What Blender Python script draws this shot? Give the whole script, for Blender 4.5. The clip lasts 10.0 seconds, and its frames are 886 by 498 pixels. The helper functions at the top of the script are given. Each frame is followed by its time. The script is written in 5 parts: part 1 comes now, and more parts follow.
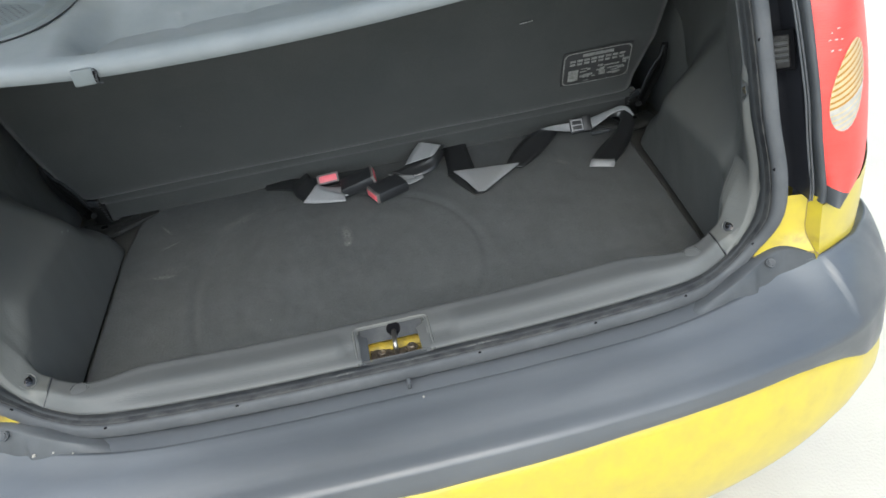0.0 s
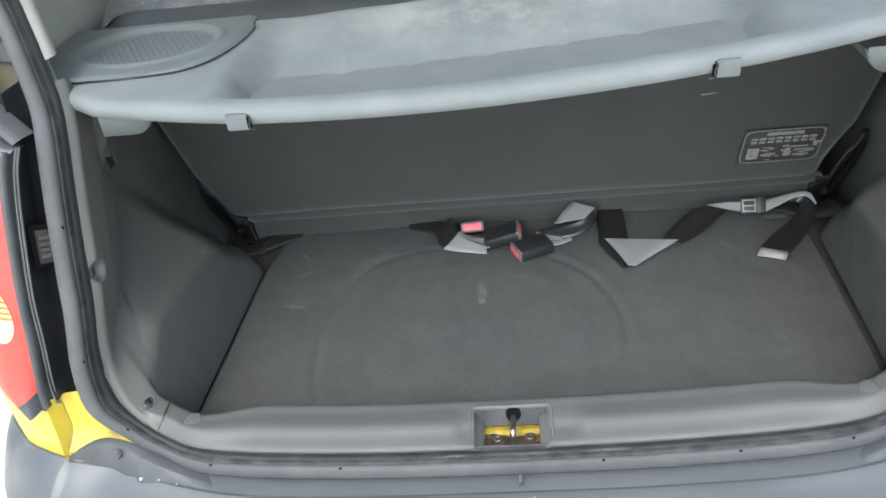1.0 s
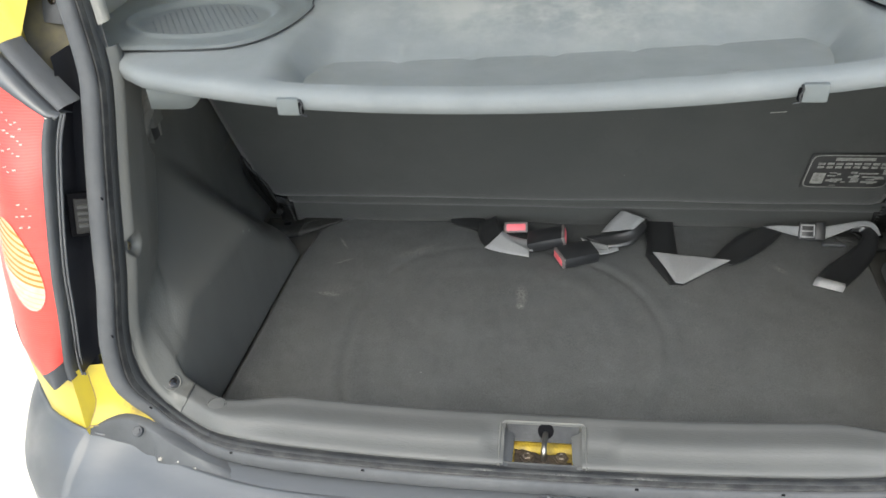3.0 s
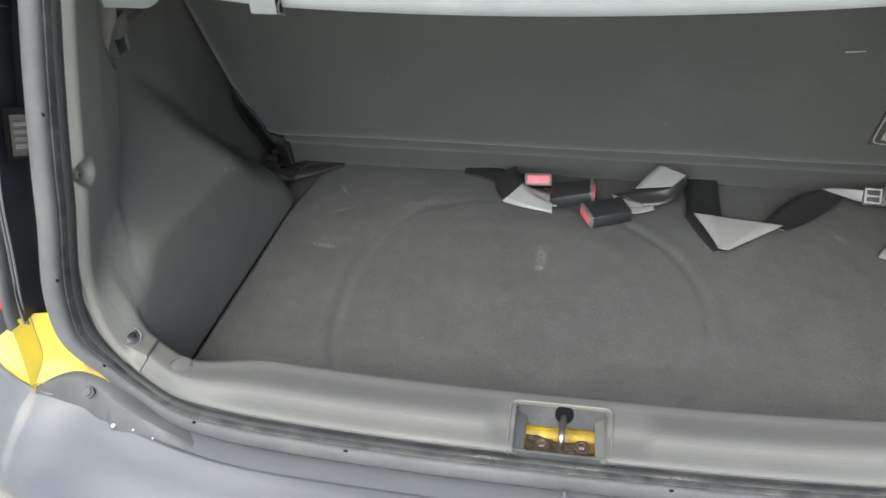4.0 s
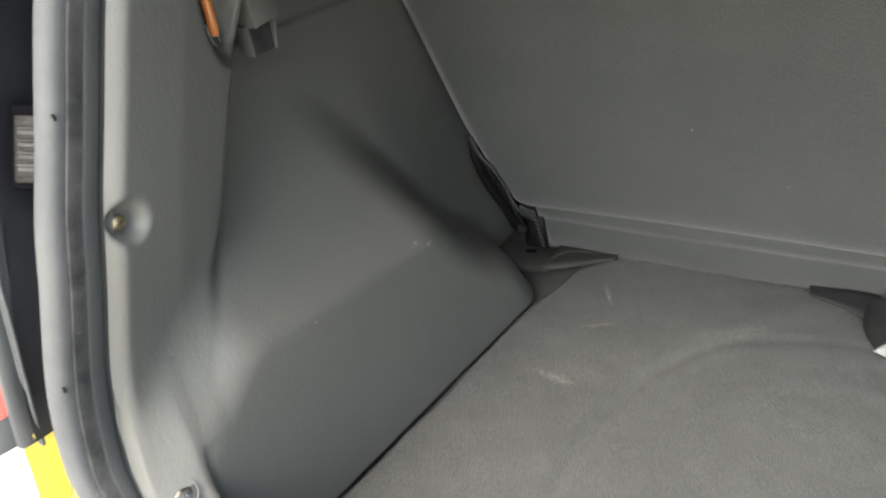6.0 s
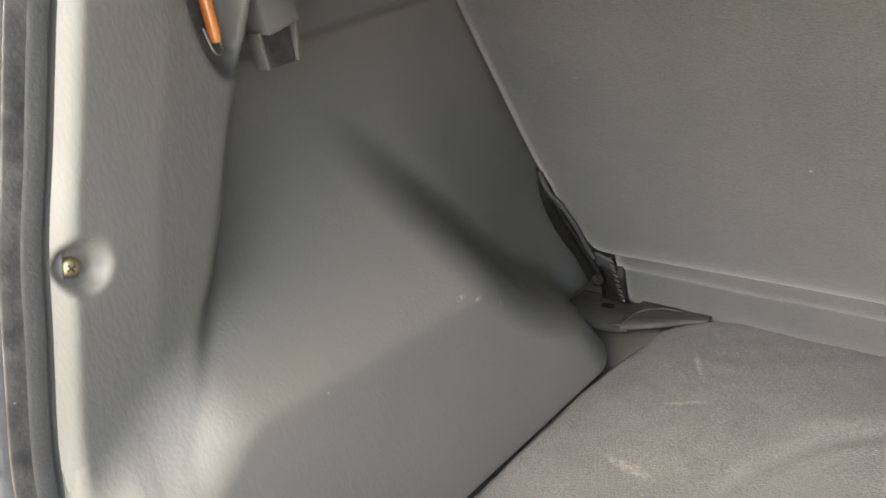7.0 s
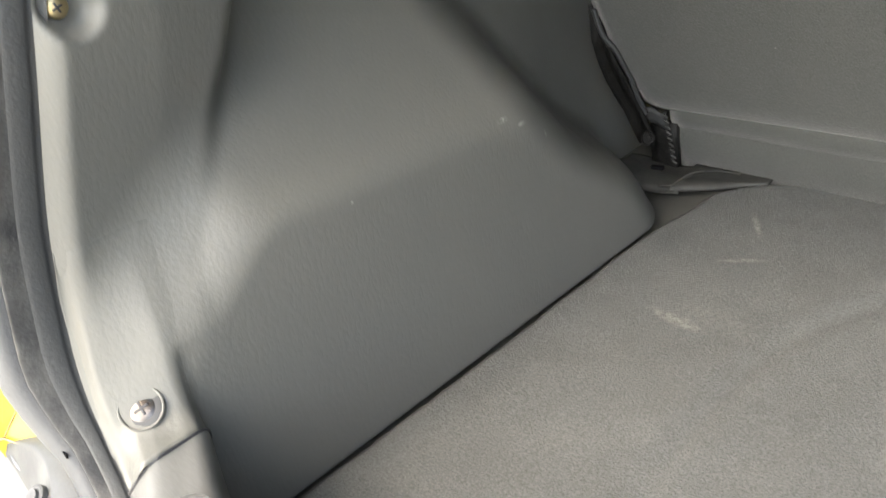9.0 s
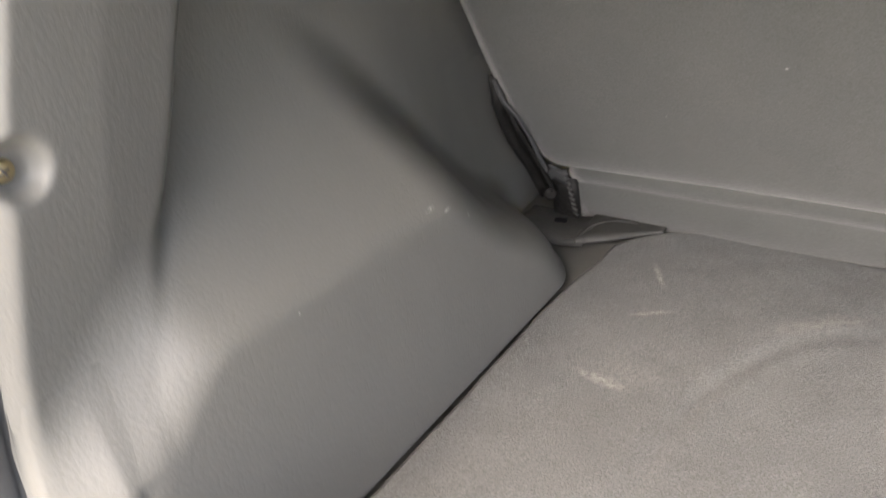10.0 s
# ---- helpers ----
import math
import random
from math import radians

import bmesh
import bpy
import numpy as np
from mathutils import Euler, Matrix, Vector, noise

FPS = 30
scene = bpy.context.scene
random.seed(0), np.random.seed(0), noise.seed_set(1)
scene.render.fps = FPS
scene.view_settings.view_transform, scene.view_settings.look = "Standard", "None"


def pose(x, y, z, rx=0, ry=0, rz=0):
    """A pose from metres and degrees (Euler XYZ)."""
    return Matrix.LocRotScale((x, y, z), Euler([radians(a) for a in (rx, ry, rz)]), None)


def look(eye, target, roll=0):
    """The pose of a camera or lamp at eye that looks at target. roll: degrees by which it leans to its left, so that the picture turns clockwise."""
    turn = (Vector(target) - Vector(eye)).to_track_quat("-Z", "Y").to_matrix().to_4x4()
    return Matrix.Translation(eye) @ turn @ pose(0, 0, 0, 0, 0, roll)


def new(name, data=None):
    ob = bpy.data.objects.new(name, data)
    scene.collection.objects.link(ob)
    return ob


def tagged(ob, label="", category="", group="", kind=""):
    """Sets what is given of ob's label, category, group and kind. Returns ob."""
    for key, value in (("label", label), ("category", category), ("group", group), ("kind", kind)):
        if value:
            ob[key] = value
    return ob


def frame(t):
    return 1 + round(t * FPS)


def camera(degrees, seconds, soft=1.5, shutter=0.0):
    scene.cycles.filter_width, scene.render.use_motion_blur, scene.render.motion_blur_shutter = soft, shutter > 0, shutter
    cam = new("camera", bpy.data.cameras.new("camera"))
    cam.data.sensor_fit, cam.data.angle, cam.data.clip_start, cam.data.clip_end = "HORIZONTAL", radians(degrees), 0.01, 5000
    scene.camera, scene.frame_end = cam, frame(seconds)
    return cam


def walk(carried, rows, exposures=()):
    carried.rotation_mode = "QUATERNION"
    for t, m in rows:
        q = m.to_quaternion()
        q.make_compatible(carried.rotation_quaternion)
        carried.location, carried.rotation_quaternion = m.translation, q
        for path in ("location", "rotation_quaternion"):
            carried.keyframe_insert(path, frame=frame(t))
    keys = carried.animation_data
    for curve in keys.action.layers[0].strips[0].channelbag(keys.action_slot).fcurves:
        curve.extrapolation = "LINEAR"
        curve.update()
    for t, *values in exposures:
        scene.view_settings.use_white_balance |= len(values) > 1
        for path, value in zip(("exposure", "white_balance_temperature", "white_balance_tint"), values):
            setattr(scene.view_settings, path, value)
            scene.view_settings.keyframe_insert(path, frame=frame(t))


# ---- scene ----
cam = camera(58.2, 10.0, shutter=0.3)
PATH = [
    (0, (0.001, -0.773, 1.362), (0.166, 0.837, 0.188), -8.8),
    (0.3, (-0.004, -0.77, 1.367), (0.107, 0.851, 0.2), -8.5),
    (0.5, (-0.006, -0.745, 1.368), (0.018, 0.894, 0.223), -8.3),
    (1, (0.018, -0.677, 1.385), (-0.165, 0.98, 0.281), -7.3),
    (1.5, (0.033, -0.678, 1.396), (-0.225, 0.977, 0.304), -6.7),
    (2, (0.035, -0.677, 1.398), (-0.261, 0.977, 0.313), -6.3),
    (2.2, (0.03, -0.675, 1.398), (-0.284, 0.978, 0.317), -6.4),
    (3.3, (-0.004, -0.608, 1.363), (-0.264, 1.003, 0.207), -3.0),
    (3.5, (0.006, -0.584, 1.342), (-0.27, 1.014, 0.171), -2.8),
    (4, (-0.009, -0.524, 1.283), (-0.312, 1.046, 0.081), -2.5),
    (4.2, (-0.042, -0.525, 1.277), (-0.348, 1.042, 0.072), -2.0),
    (4.5, (-0.082, -0.509, 1.251), (-0.454, 1.039, 0.04), -2.6),
    (5, (-0.093, -0.427, 1.212), (-0.619, 1.084, 0.012), -3.6),
    (5.5, (-0.092, -0.296, 1.139), (-0.854, 1.158, -0.004), -7.0),
    (5.7, (-0.095, -0.255, 1.116), (-0.956, 1.185, 0.027), -7.5),
    (6, (-0.066, -0.173, 1.077), (-1.127, 1.23, 0.125), -9.0),
    (6.2, (-0.047, -0.13, 1.052), (-1.225, 1.239, 0.191), -10.8),
    (7.3, (-0.131, -0.07, 1.03), (-1.4, 1.222, 0.181), -9.5),
    (7.5, (-0.135, -0.068, 1.023), (-1.419, 1.21, 0.175), -9.6),
    (8, (-0.136, -0.063, 0.995), (-1.426, 1.171, 0.094), -9.4),
    (8.5, (-0.136, -0.071, 0.971), (-1.417, 1.135, 0.021), -9.2),
    (9, (-0.132, -0.07, 0.952), (-1.396, 1.11, -0.052), -8.8),
    (9.3, (-0.127, -0.068, 0.938), (-1.386, 1.109, -0.076), -9.0),
    (9.5, (-0.131, -0.067, 0.945), (-1.349, 1.137, -0.087), -8.3),
    (9.8, (-0.137, -0.067, 0.978), (-1.274, 1.217, -0.053), -8.4),
    (10, (-0.164, -0.078, 1.009), (-1.189, 1.297, -0.02), -7.9),
]
EXPOSURES = [(0.0, 1.16, 6000, 1), (0.5, 1.18, 5800, 2), (1.0, 1.63, 6100, 3), (2.2, 1.47, 6350, 3), (3.5, 1.63, 6450, 3), (4.0, 1.84, 6500, 4), (4.5, 1.65, 6550, 4), (5.0, 1.53, 6570, 3), (5.4, 1.76, 6600, 2), (6.2, 2.72, 6950, 5), (7.3, 3.24, 7350, 9), (8.2, 3.12, 7300, 9), (9.0, 2.92, 7100, 6), (9.6, 2.73, 7050, 7), (10.0, 3.10, 7300, 14)]
walk(cam, [(t, look(eye, target, roll)) for t, eye, target, roll in PATH], EXPOSURES)

# ---- light ----
world = bpy.data.worlds.new("sky")
scene.world = world
world.use_nodes = True
sky = world.node_tree.nodes.new("ShaderNodeTexSky")
sky.sky_type, sky.sun_disc = "NISHITA", False
sky.sun_elevation, sky.sun_rotation = radians(52), radians(190)
sky.air_density, sky.dust_density, sky.ozone_density = 1.0, 4.0, 1.0
world.node_tree.links.new(sky.outputs[0], world.node_tree.nodes["Background"].inputs[0])
world.node_tree.nodes["Background"].inputs[1].default_value = 0.15
sun_data = bpy.data.lights.new("sun", "SUN")
sun_data.energy, sun_data.angle, sun_data.color = 1.15, radians(100), (1.0, 0.99, 0.98)
sun = new("sun", sun_data)
sun.matrix_world = look((-0.4, -2.8, 3.7), (0, 0, 0))


# ---- materials ----
def mat(name, color, rough=0.6, metal=0.0, spec=0.5, grain=0.0, grain_size=0.001, stain=0.0, stain_size=0.12,
        tint=None, sheen=0.0, coat=0.0, rough_var=0.0, stretch=(1, 1, 1), transmission=0.0, alpha=1.0, speckle=0.0, speckle_size=0.001, specks=0.0, marks=(), mark_scale=260, mark_color=(0.3, 0.3, 0.285)):
    """A surface with fine relief (grain), broad patches (stain) towards tint, and uneven gloss."""
    m = bpy.data.materials.new(name)
    m.use_nodes = True
    t = m.node_tree
    b = t.nodes["Principled BSDF"]
    b.inputs["Base Color"].default_value = (*color, 1)
    b.inputs["Roughness"].default_value, b.inputs["Metallic"].default_value = rough, metal
    b.inputs["Specular IOR Level"].default_value = spec
    b.inputs["Sheen Weight"].default_value = sheen
    b.inputs["Coat Weight"].default_value = coat
    b.inputs["Transmission Weight"].default_value = transmission
    b.inputs["Alpha"].default_value = alpha
    where = plain = t.nodes.new("ShaderNodeTexCoord").outputs["Object"]
    if stretch != (1, 1, 1):
        mp = t.nodes.new("ShaderNodeMapping")
        mp.inputs["Scale"].default_value = stretch
        t.links.new(where, mp.inputs[0])
        where = mp.outputs[0]

    def noise_tex(scale, detail, rough_n=0.5):
        n = t.nodes.new("ShaderNodeTexNoise")
        n.inputs["Scale"].default_value, n.inputs["Detail"].default_value = scale, detail
        n.inputs["Roughness"].default_value = rough_n
        t.links.new(where, n.inputs["Vector"])
        return n.outputs[0]

    if stain:
        ramp = t.nodes.new("ShaderNodeMapRange")
        ramp.inputs[1].default_value, ramp.inputs[2].default_value = 0.35, 0.7
        ramp.inputs[3].default_value, ramp.inputs[4].default_value = 0.0, stain
        t.links.new(noise_tex(1 / stain_size, 6, 0.6), ramp.inputs[0])
        mix = t.nodes.new("ShaderNodeMix")
        mix.data_type = "RGBA"
        mix.inputs[6].default_value = (*color, 1)
        mix.inputs[7].default_value = (*(tint or [min(1, c * 1.6) for c in color]), 1)
        t.links.new(ramp.outputs[0], mix.inputs[0])
        t.links.new(mix.outputs[2], b.inputs["Base Color"])
        if rough_var:
            rr = t.nodes.new("ShaderNodeMapRange")
            rr.inputs[1].default_value, rr.inputs[2].default_value = 0.3, 0.7
            rr.inputs[3].default_value, rr.inputs[4].default_value = rough - rough_var, rough + rough_var
            t.links.new(noise_tex(2.3 / stain_size, 5), rr.inputs[0])
            t.links.new(rr.outputs[0], b.inputs["Roughness"])
    def base():
        links = b.inputs["Base Color"].links
        return links[0].from_socket if links else None

    def blend(fac, shade, mode="MIX"):
        mix = t.nodes.new("ShaderNodeMix")
        mix.data_type, mix.blend_type = "RGBA", mode
        if base():
            t.links.new(base(), mix.inputs[6])
        else:
            mix.inputs[6].default_value = (*color, 1)
        if isinstance(shade, tuple):
            mix.inputs[7].default_value = (*shade, 1)
        else:
            t.links.new(shade, mix.inputs[7])
        if isinstance(fac, float):
            mix.inputs[0].default_value = fac
        else:
            t.links.new(fac, mix.inputs[0])
        t.links.new(mix.outputs[2], b.inputs["Base Color"])

    def calc(op, x, y):
        n = t.nodes.new("ShaderNodeMath")
        n.operation = op
        for k, v in enumerate((x, y)):
            if isinstance(v, (int, float)):
                n.inputs[k].default_value = v
            else:
                t.links.new(v, n.inputs[k])
        return n.outputs[0]

    if speckle:
        rr = t.nodes.new("ShaderNodeMapRange")
        rr.inputs[1].default_value, rr.inputs[2].default_value = 0.25, 0.75
        rr.inputs[3].default_value, rr.inputs[4].default_value = 1 - speckle, 1 + speckle
        t.links.new(noise_tex(0.6 / speckle_size, 2), rr.inputs[0])
        blend(1.0, rr.outputs[0], "MULTIPLY")
    if specks:
        v = t.nodes.new("ShaderNodeTexVoronoi")
        v.inputs["Scale"].default_value = 42
        t.links.new(where, v.inputs["Vector"])
        sep = t.nodes.new("ShaderNodeSeparateColor")
        t.links.new(v.outputs["Color"], sep.inputs[0])
        dot = calc("LESS_THAN", v.outputs["Distance"], calc("MULTIPLY", sep.outputs[1], 0.05))
        dot = calc("MULTIPLY", dot, calc("GREATER_THAN", sep.outputs[0], 0.72))
        blend(calc("MULTIPLY", dot, specks), (0.4, 0.4, 0.38))
    if marks:
        rough_mask = t.nodes.new("ShaderNodeMapRange")
        rough_mask.inputs[1].default_value, rough_mask.inputs[2].default_value = 0.38, 0.62
        t.links.new(noise_tex(mark_scale, 4, 0.7), rough_mask.inputs[0])
        total = None
        for (mx, my, mz), (sx, sy, sz), turn, power in marks:
            mp = t.nodes.new("ShaderNodeMapping")
            mp.vector_type = "TEXTURE"
            mp.inputs["Location"].default_value, mp.inputs["Rotation"].default_value, mp.inputs["Scale"].default_value = (mx, my, mz), (0, 0, radians(turn)), (sx, sy, sz)
            t.links.new(plain, mp.inputs[0])
            ln = t.nodes.new("ShaderNodeVectorMath")
            ln.operation = "LENGTH"
            t.links.new(mp.outputs[0], ln.inputs[0])
            fall = t.nodes.new("ShaderNodeMapRange")
            fall.inputs[1].default_value, fall.inputs[2].default_value, fall.inputs[3].default_value, fall.inputs[4].default_value = 0.2, 1.0, power, 0.0
            t.links.new(ln.outputs["Value"], fall.inputs[0])
            total = fall.outputs[0] if total is None else calc("MAXIMUM", total, fall.outputs[0])
        blend(calc("MULTIPLY", total, rough_mask.outputs[0]), mark_color)
    if grain:
        bump = t.nodes.new("ShaderNodeBump")
        bump.inputs["Strength"].default_value, bump.inputs["Distance"].default_value = grain, grain_size
        t.links.new(noise_tex(0.6 / grain_size, 3), bump.inputs["Height"])
        t.links.new(bump.outputs[0], b.inputs["Normal"])
    return m


M_GROUND = mat("pale_concrete", (0.56, 0.53, 0.45), 0.9, specks=0.0, grain=0.4, grain_size=0.004, stain=0.5, stain_size=0.5, tint=(0.4, 0.37, 0.33))
M_GRIT = mat("dark_grit", (0.10, 0.085, 0.06), 0.9, stain=0.6, stain_size=0.05)
M_PAINT = mat("yellow_paint", (0.46, 0.365, 0.028), 0.4, spec=0.5, coat=0.3, stain=0.6, stain_size=0.035, tint=(0.37, 0.285, 0.05), marks=(((-0.50, -0.008, 0.698), (0.045, 0.04, 0.014), 0, 1.0), ((-0.487, -0.004, 0.708), (0.014, 0.04, 0.022), 0, 0.8), ((-0.535, -0.012, 0.69), (0.02, 0.03, 0.012), 0, 0.5), ((0.547, -0.010, 0.697), (0.045, 0.03, 0.010), 0, 0.8)), mark_scale=30, mark_color=(0.16, 0.11, 0.05))
M_LOCK = mat("grimy_yellow_paint", (0.42, 0.30, 0.03), 0.45, spec=0.5, stain=0.9, stain_size=0.014, tint=(0.10, 0.075, 0.03), grain=0.3, grain_size=0.002)
M_BUMPER = mat("weathered_grey_plastic", (0.049, 0.053, 0.059), 0.40, spec=0.75, grain=0.08, grain_size=0.0009, stain=0.8, stain_size=0.13, tint=(0.093, 0.098, 0.105), rough_var=0.12, specks=0.35, stretch=(0.3, 1, 1))
M_FLANGE = mat("dark_grey_plastic", (0.042, 0.045, 0.049), 0.5, spec=0.35, grain=0.12, grain_size=0.0012, stain=0.8, stain_size=0.07, tint=(0.074, 0.078, 0.083), rough_var=0.14, specks=0.4)
M_TRIM = mat("grained_grey_plastic", (0.095, 0.0965, 0.0915), 0.47, spec=0.4, grain=0.16, grain_size=0.0013, marks=(((-0.4418, 0.2868, 0.7650), (0.03, 0.0055, 0.0022), 0, 1.0), ((-0.4388, 0.3022, 0.7578), (0.03, 0.0050, 0.0020), 0, 1.0), ((-0.438, 0.3244, 0.7421), (0.03, 0.0016, 0.0030), 0, 0.7), ((-0.446, 0.1619, 0.7641), (0.03, 0.0012, 0.0016), 0, 0.8)), stain=0.35, stain_size=0.09, tint=(0.122, 0.120, 0.109), rough_var=0.06, stretch=(1, 1, 0.45))
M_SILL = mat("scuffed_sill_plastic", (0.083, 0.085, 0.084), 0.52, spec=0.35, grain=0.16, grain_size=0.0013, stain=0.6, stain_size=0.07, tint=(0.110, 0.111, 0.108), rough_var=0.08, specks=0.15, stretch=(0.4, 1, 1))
M_RUBBER = mat("grey_rubber", (0.060, 0.063, 0.068), 0.68, spec=0.3, grain=0.2, grain_size=0.0015, stain=0.6, stain_size=0.05, tint=(0.102, 0.104, 0.107), specks=0.25)
M_BEAD = mat("dull_dark_rubber", (0.042, 0.044, 0.046), 0.6, spec=0.35, grain=0.2, grain_size=0.0015, stain=0.5, stain_size=0.06, tint=(0.066, 0.068, 0.068))
M_SEALWALL = mat("worn_dark_rubber", (0.022, 0.024, 0.027), 0.6, spec=0.3, grain=0.25, grain_size=0.0015, stain=0.9, stain_size=0.025, tint=(0.055, 0.056, 0.056), specks=0.6, marks=(((0.02, -0.058, 0.684), (0.035, 0.006, 0.02), 0, 0.5), ((0.10, -0.056, 0.684), (0.03, 0.004, 0.02), 4, 0.4), ((0.17, -0.058, 0.684), (0.02, 0.004, 0.02), -4, 0.6), ((-0.07, -0.055, 0.684), (0.02, 0.003, 0.02), 3, 0.5)))
M_VENT = mat("dusty_vent_plastic", (0.026, 0.0265, 0.025), 0.7, spec=0.2, grain=0.2, stain=0.7, stain_size=0.012, tint=(0.06, 0.06, 0.056))
M_HINGE = mat("black_torn_lining", (0.008, 0.008, 0.008), 0.5, spec=0.2, grain=0.6, grain_size=0.002, stain=0.6, stain_size=0.012, tint=(0.018, 0.017, 0.016))
M_PLATE = mat("dusty_dark_plastic", (0.026, 0.027, 0.026), 0.6, spec=0.3, grain=0.2, grain_size=0.002, stain=0.7, stain_size=0.012, tint=(0.046, 0.046, 0.043), specks=0.4)
M_HOLE = mat("dark_hole", (0.006, 0.006, 0.007), 0.9, spec=0.02)
M_SEALGROOVE = mat("dark_rubber", (0.016, 0.017, 0.019), 0.6, spec=0.35, grain=0.2, grain_size=0.0015, stain=0.8, stain_size=0.018, tint=(0.07, 0.07, 0.068), specks=0.3)
M_BLACK = mat("black_paint", (0.012, 0.013, 0.017), 0.4, grain=0.1, stain=0.4, stain_size=0.05, tint=(0.04, 0.04, 0.045))
M_CARPET = mat("dark_grey_carpet", (0.079, 0.083, 0.084), 0.95, spec=0.1, grain=1.0, grain_size=0.0008, stain=0.5, stain_size=0.05, tint=(0.103, 0.108, 0.109), sheen=0.04, speckle=0.3, speckle_size=0.0008, specks=0.5,
               marks=(((-0.345, 0.332, 0.62), (0.028, 0.007, 0.05), -6, 0.42), ((-0.33, 0.345, 0.62), (0.035, 0.018, 0.05), 0, 0.12), ((-0.340, 0.421, 0.62), (0.022, 0.0035, 0.05), 32, 0.45),
                      ((-0.352, 0.473, 0.62), (0.024, 0.0035, 0.05), -58, 0.45), ((-0.041, 0.319, 0.62), (0.008, 0.010, 0.05), 4, 0.8), ((-0.040, 0.343, 0.62), (0.011, 0.030, 0.05), 6, 0.42),
                      ((-0.22, 0.455, 0.62), (0.05, 0.014, 0.05), 35, 0.22), ((0.36, 0.43, 0.62), (0.02, 0.008, 0.05), -50, 0.3)))
M_FELT = mat("grey_seat_cloth", (0.052, 0.055, 0.053), 0.9, spec=0.15, grain=0.7, grain_size=0.0008, stain=0.5, stain_size=0.11, tint=(0.075, 0.076, 0.073), sheen=0.24, speckle=0.22, speckle_size=0.0007, specks=0.3)
# first, broad mark paints the rear slope lighter, as lit; the rest are wear
M_SHELF = mat("faded_shelf_lit_slope", (0.155, 0.168, 0.174), 0.75, spec=0.25, grain=0.3, grain_size=0.001, stain=0.6, stain_size=0.06, tint=(0.205, 0.217, 0.222), specks=0.4, marks=(((0.007, 0.29, 1.085), (0.31, 0.10, 0.05), 0, 0.75), ((-0.17, 0.235, 1.085), (0.008, 0.03, 0.05), 0, 0.5), ((0.09, 0.235, 1.085), (0.008, 0.03, 0.05), 0, 0.6), ((0.17, 0.25, 1.085), (0.03, 0.006, 0.05), 14, 0.5)), mark_scale=14)
M_POD = mat("grey_shelf_plastic", (0.098, 0.110, 0.113), 0.65, grain=0.2, grain_size=0.001, stain=0.4, stain_size=0.08)
M_CREAM = mat("light_grey_trim", (0.22, 0.217, 0.2), 0.6, grain=0.15, grain_size=0.001, stain=0.3, stain_size=0.1)
M_WEB = mat("black_webbing", (0.014, 0.0145, 0.0155), 0.36, spec=1.0, grain=0.25, grain_size=0.0008)
# the webbing is black; this grey paints in its sheen on tilted folds
M_PALE_SHEEN = mat("webbing_sheen_pale_grey", (0.25, 0.254, 0.258), 0.4, spec=0.9, grain=0.5, grain_size=0.0012, speckle=0.15, speckle_size=0.0009)
M_BUCKLE = mat("black_plastic", (0.02, 0.021, 0.023), 0.45, grain=0.1, stain=0.3, stain_size=0.02)
M_BEZEL = mat("worn_bezel_plastic", (0.20, 0.17, 0.16), 0.45, stain=0.8, stain_size=0.008, tint=(0.05, 0.05, 0.05))
M_RED = mat("red_button", (0.72, 0.13, 0.16), 0.4, stain=0.3, stain_size=0.01)
M_STEEL = mat("worn_steel", (0.45, 0.43, 0.4), 0.35, metal=1.0, stain=0.5, stain_size=0.01, tint=(0.2, 0.17, 0.13))
M_DULLSTEEL = mat("tarnished_steel", (0.15, 0.13, 0.115), 0.25, metal=1.0, stain=0.7, stain_size=0.004, tint=(0.07, 0.055, 0.045))
M_BRASS = mat("zinc_screw", (0.46, 0.38, 0.22), 0.4, metal=1.0, stain=0.5, stain_size=0.004, tint=(0.3, 0.25, 0.18))
M_GREASE = mat("greasy_steel", (0.055, 0.045, 0.038), 0.4, metal=0.4, grain=0.5, grain_size=0.003, stain=0.8, stain_size=0.010, tint=(0.13, 0.10, 0.065))
M_SEAM = mat("dirty_sealant", (0.27, 0.20, 0.09), 0.6, stain=0.8, stain_size=0.01, tint=(0.12, 0.09, 0.05))
M_LENS = mat("red_lens", (0.68, 0.05, 0.04), 0.4, coat=0.1, grain=0.25, grain_size=0.004, stain=0.5, stain_size=0.02, tint=(0.72, 0.07, 0.055), stretch=(0.4, 0.4, 1.6))
M_GLINT = mat("pale_red_glint", (0.85, 0.42, 0.38), 0.15, coat=0.8)
M_AMBER = mat("tan_lens", (0.30, 0.155, 0.030), 0.2, coat=0.5, stain=0.3, stain_size=0.01)
M_INDICATOR = mat("amber_cream_lens", (0.46, 0.35, 0.19), 0.2, coat=0.5, stain=0.3, stain_size=0.01)
M_BULB = mat("amber_glass", (0.75, 0.26, 0.07), 0.2, coat=0.6)
M_CLEAR = mat("clear_lens", (0.33, 0.31, 0.27), 0.12, coat=0.6, stain=0.3, stain_size=0.01, tint=(0.6, 0.58, 0.55))
M_LABEL = mat("label_film", (0.05, 0.05, 0.05), 0.35, stain=0.3, stain_size=0.02)
M_INK = mat("label_print", (0.36, 0.36, 0.34), 0.5, stain=0.8, stain_size=0.006, tint=(0.14, 0.14, 0.13))
M_VELOUR = mat("patterned_velour", (0.075, 0.075, 0.08), 0.9, sheen=0.4, grain=0.5, grain_size=0.002, stain=0.8, stain_size=0.02, tint=(0.16, 0.16, 0.17))
M_SEATVINYL = mat("seat_edge_vinyl", (0.042, 0.045, 0.050), 0.42, grain=0.2, grain_size=0.001, stain=0.5, stain_size=0.06)
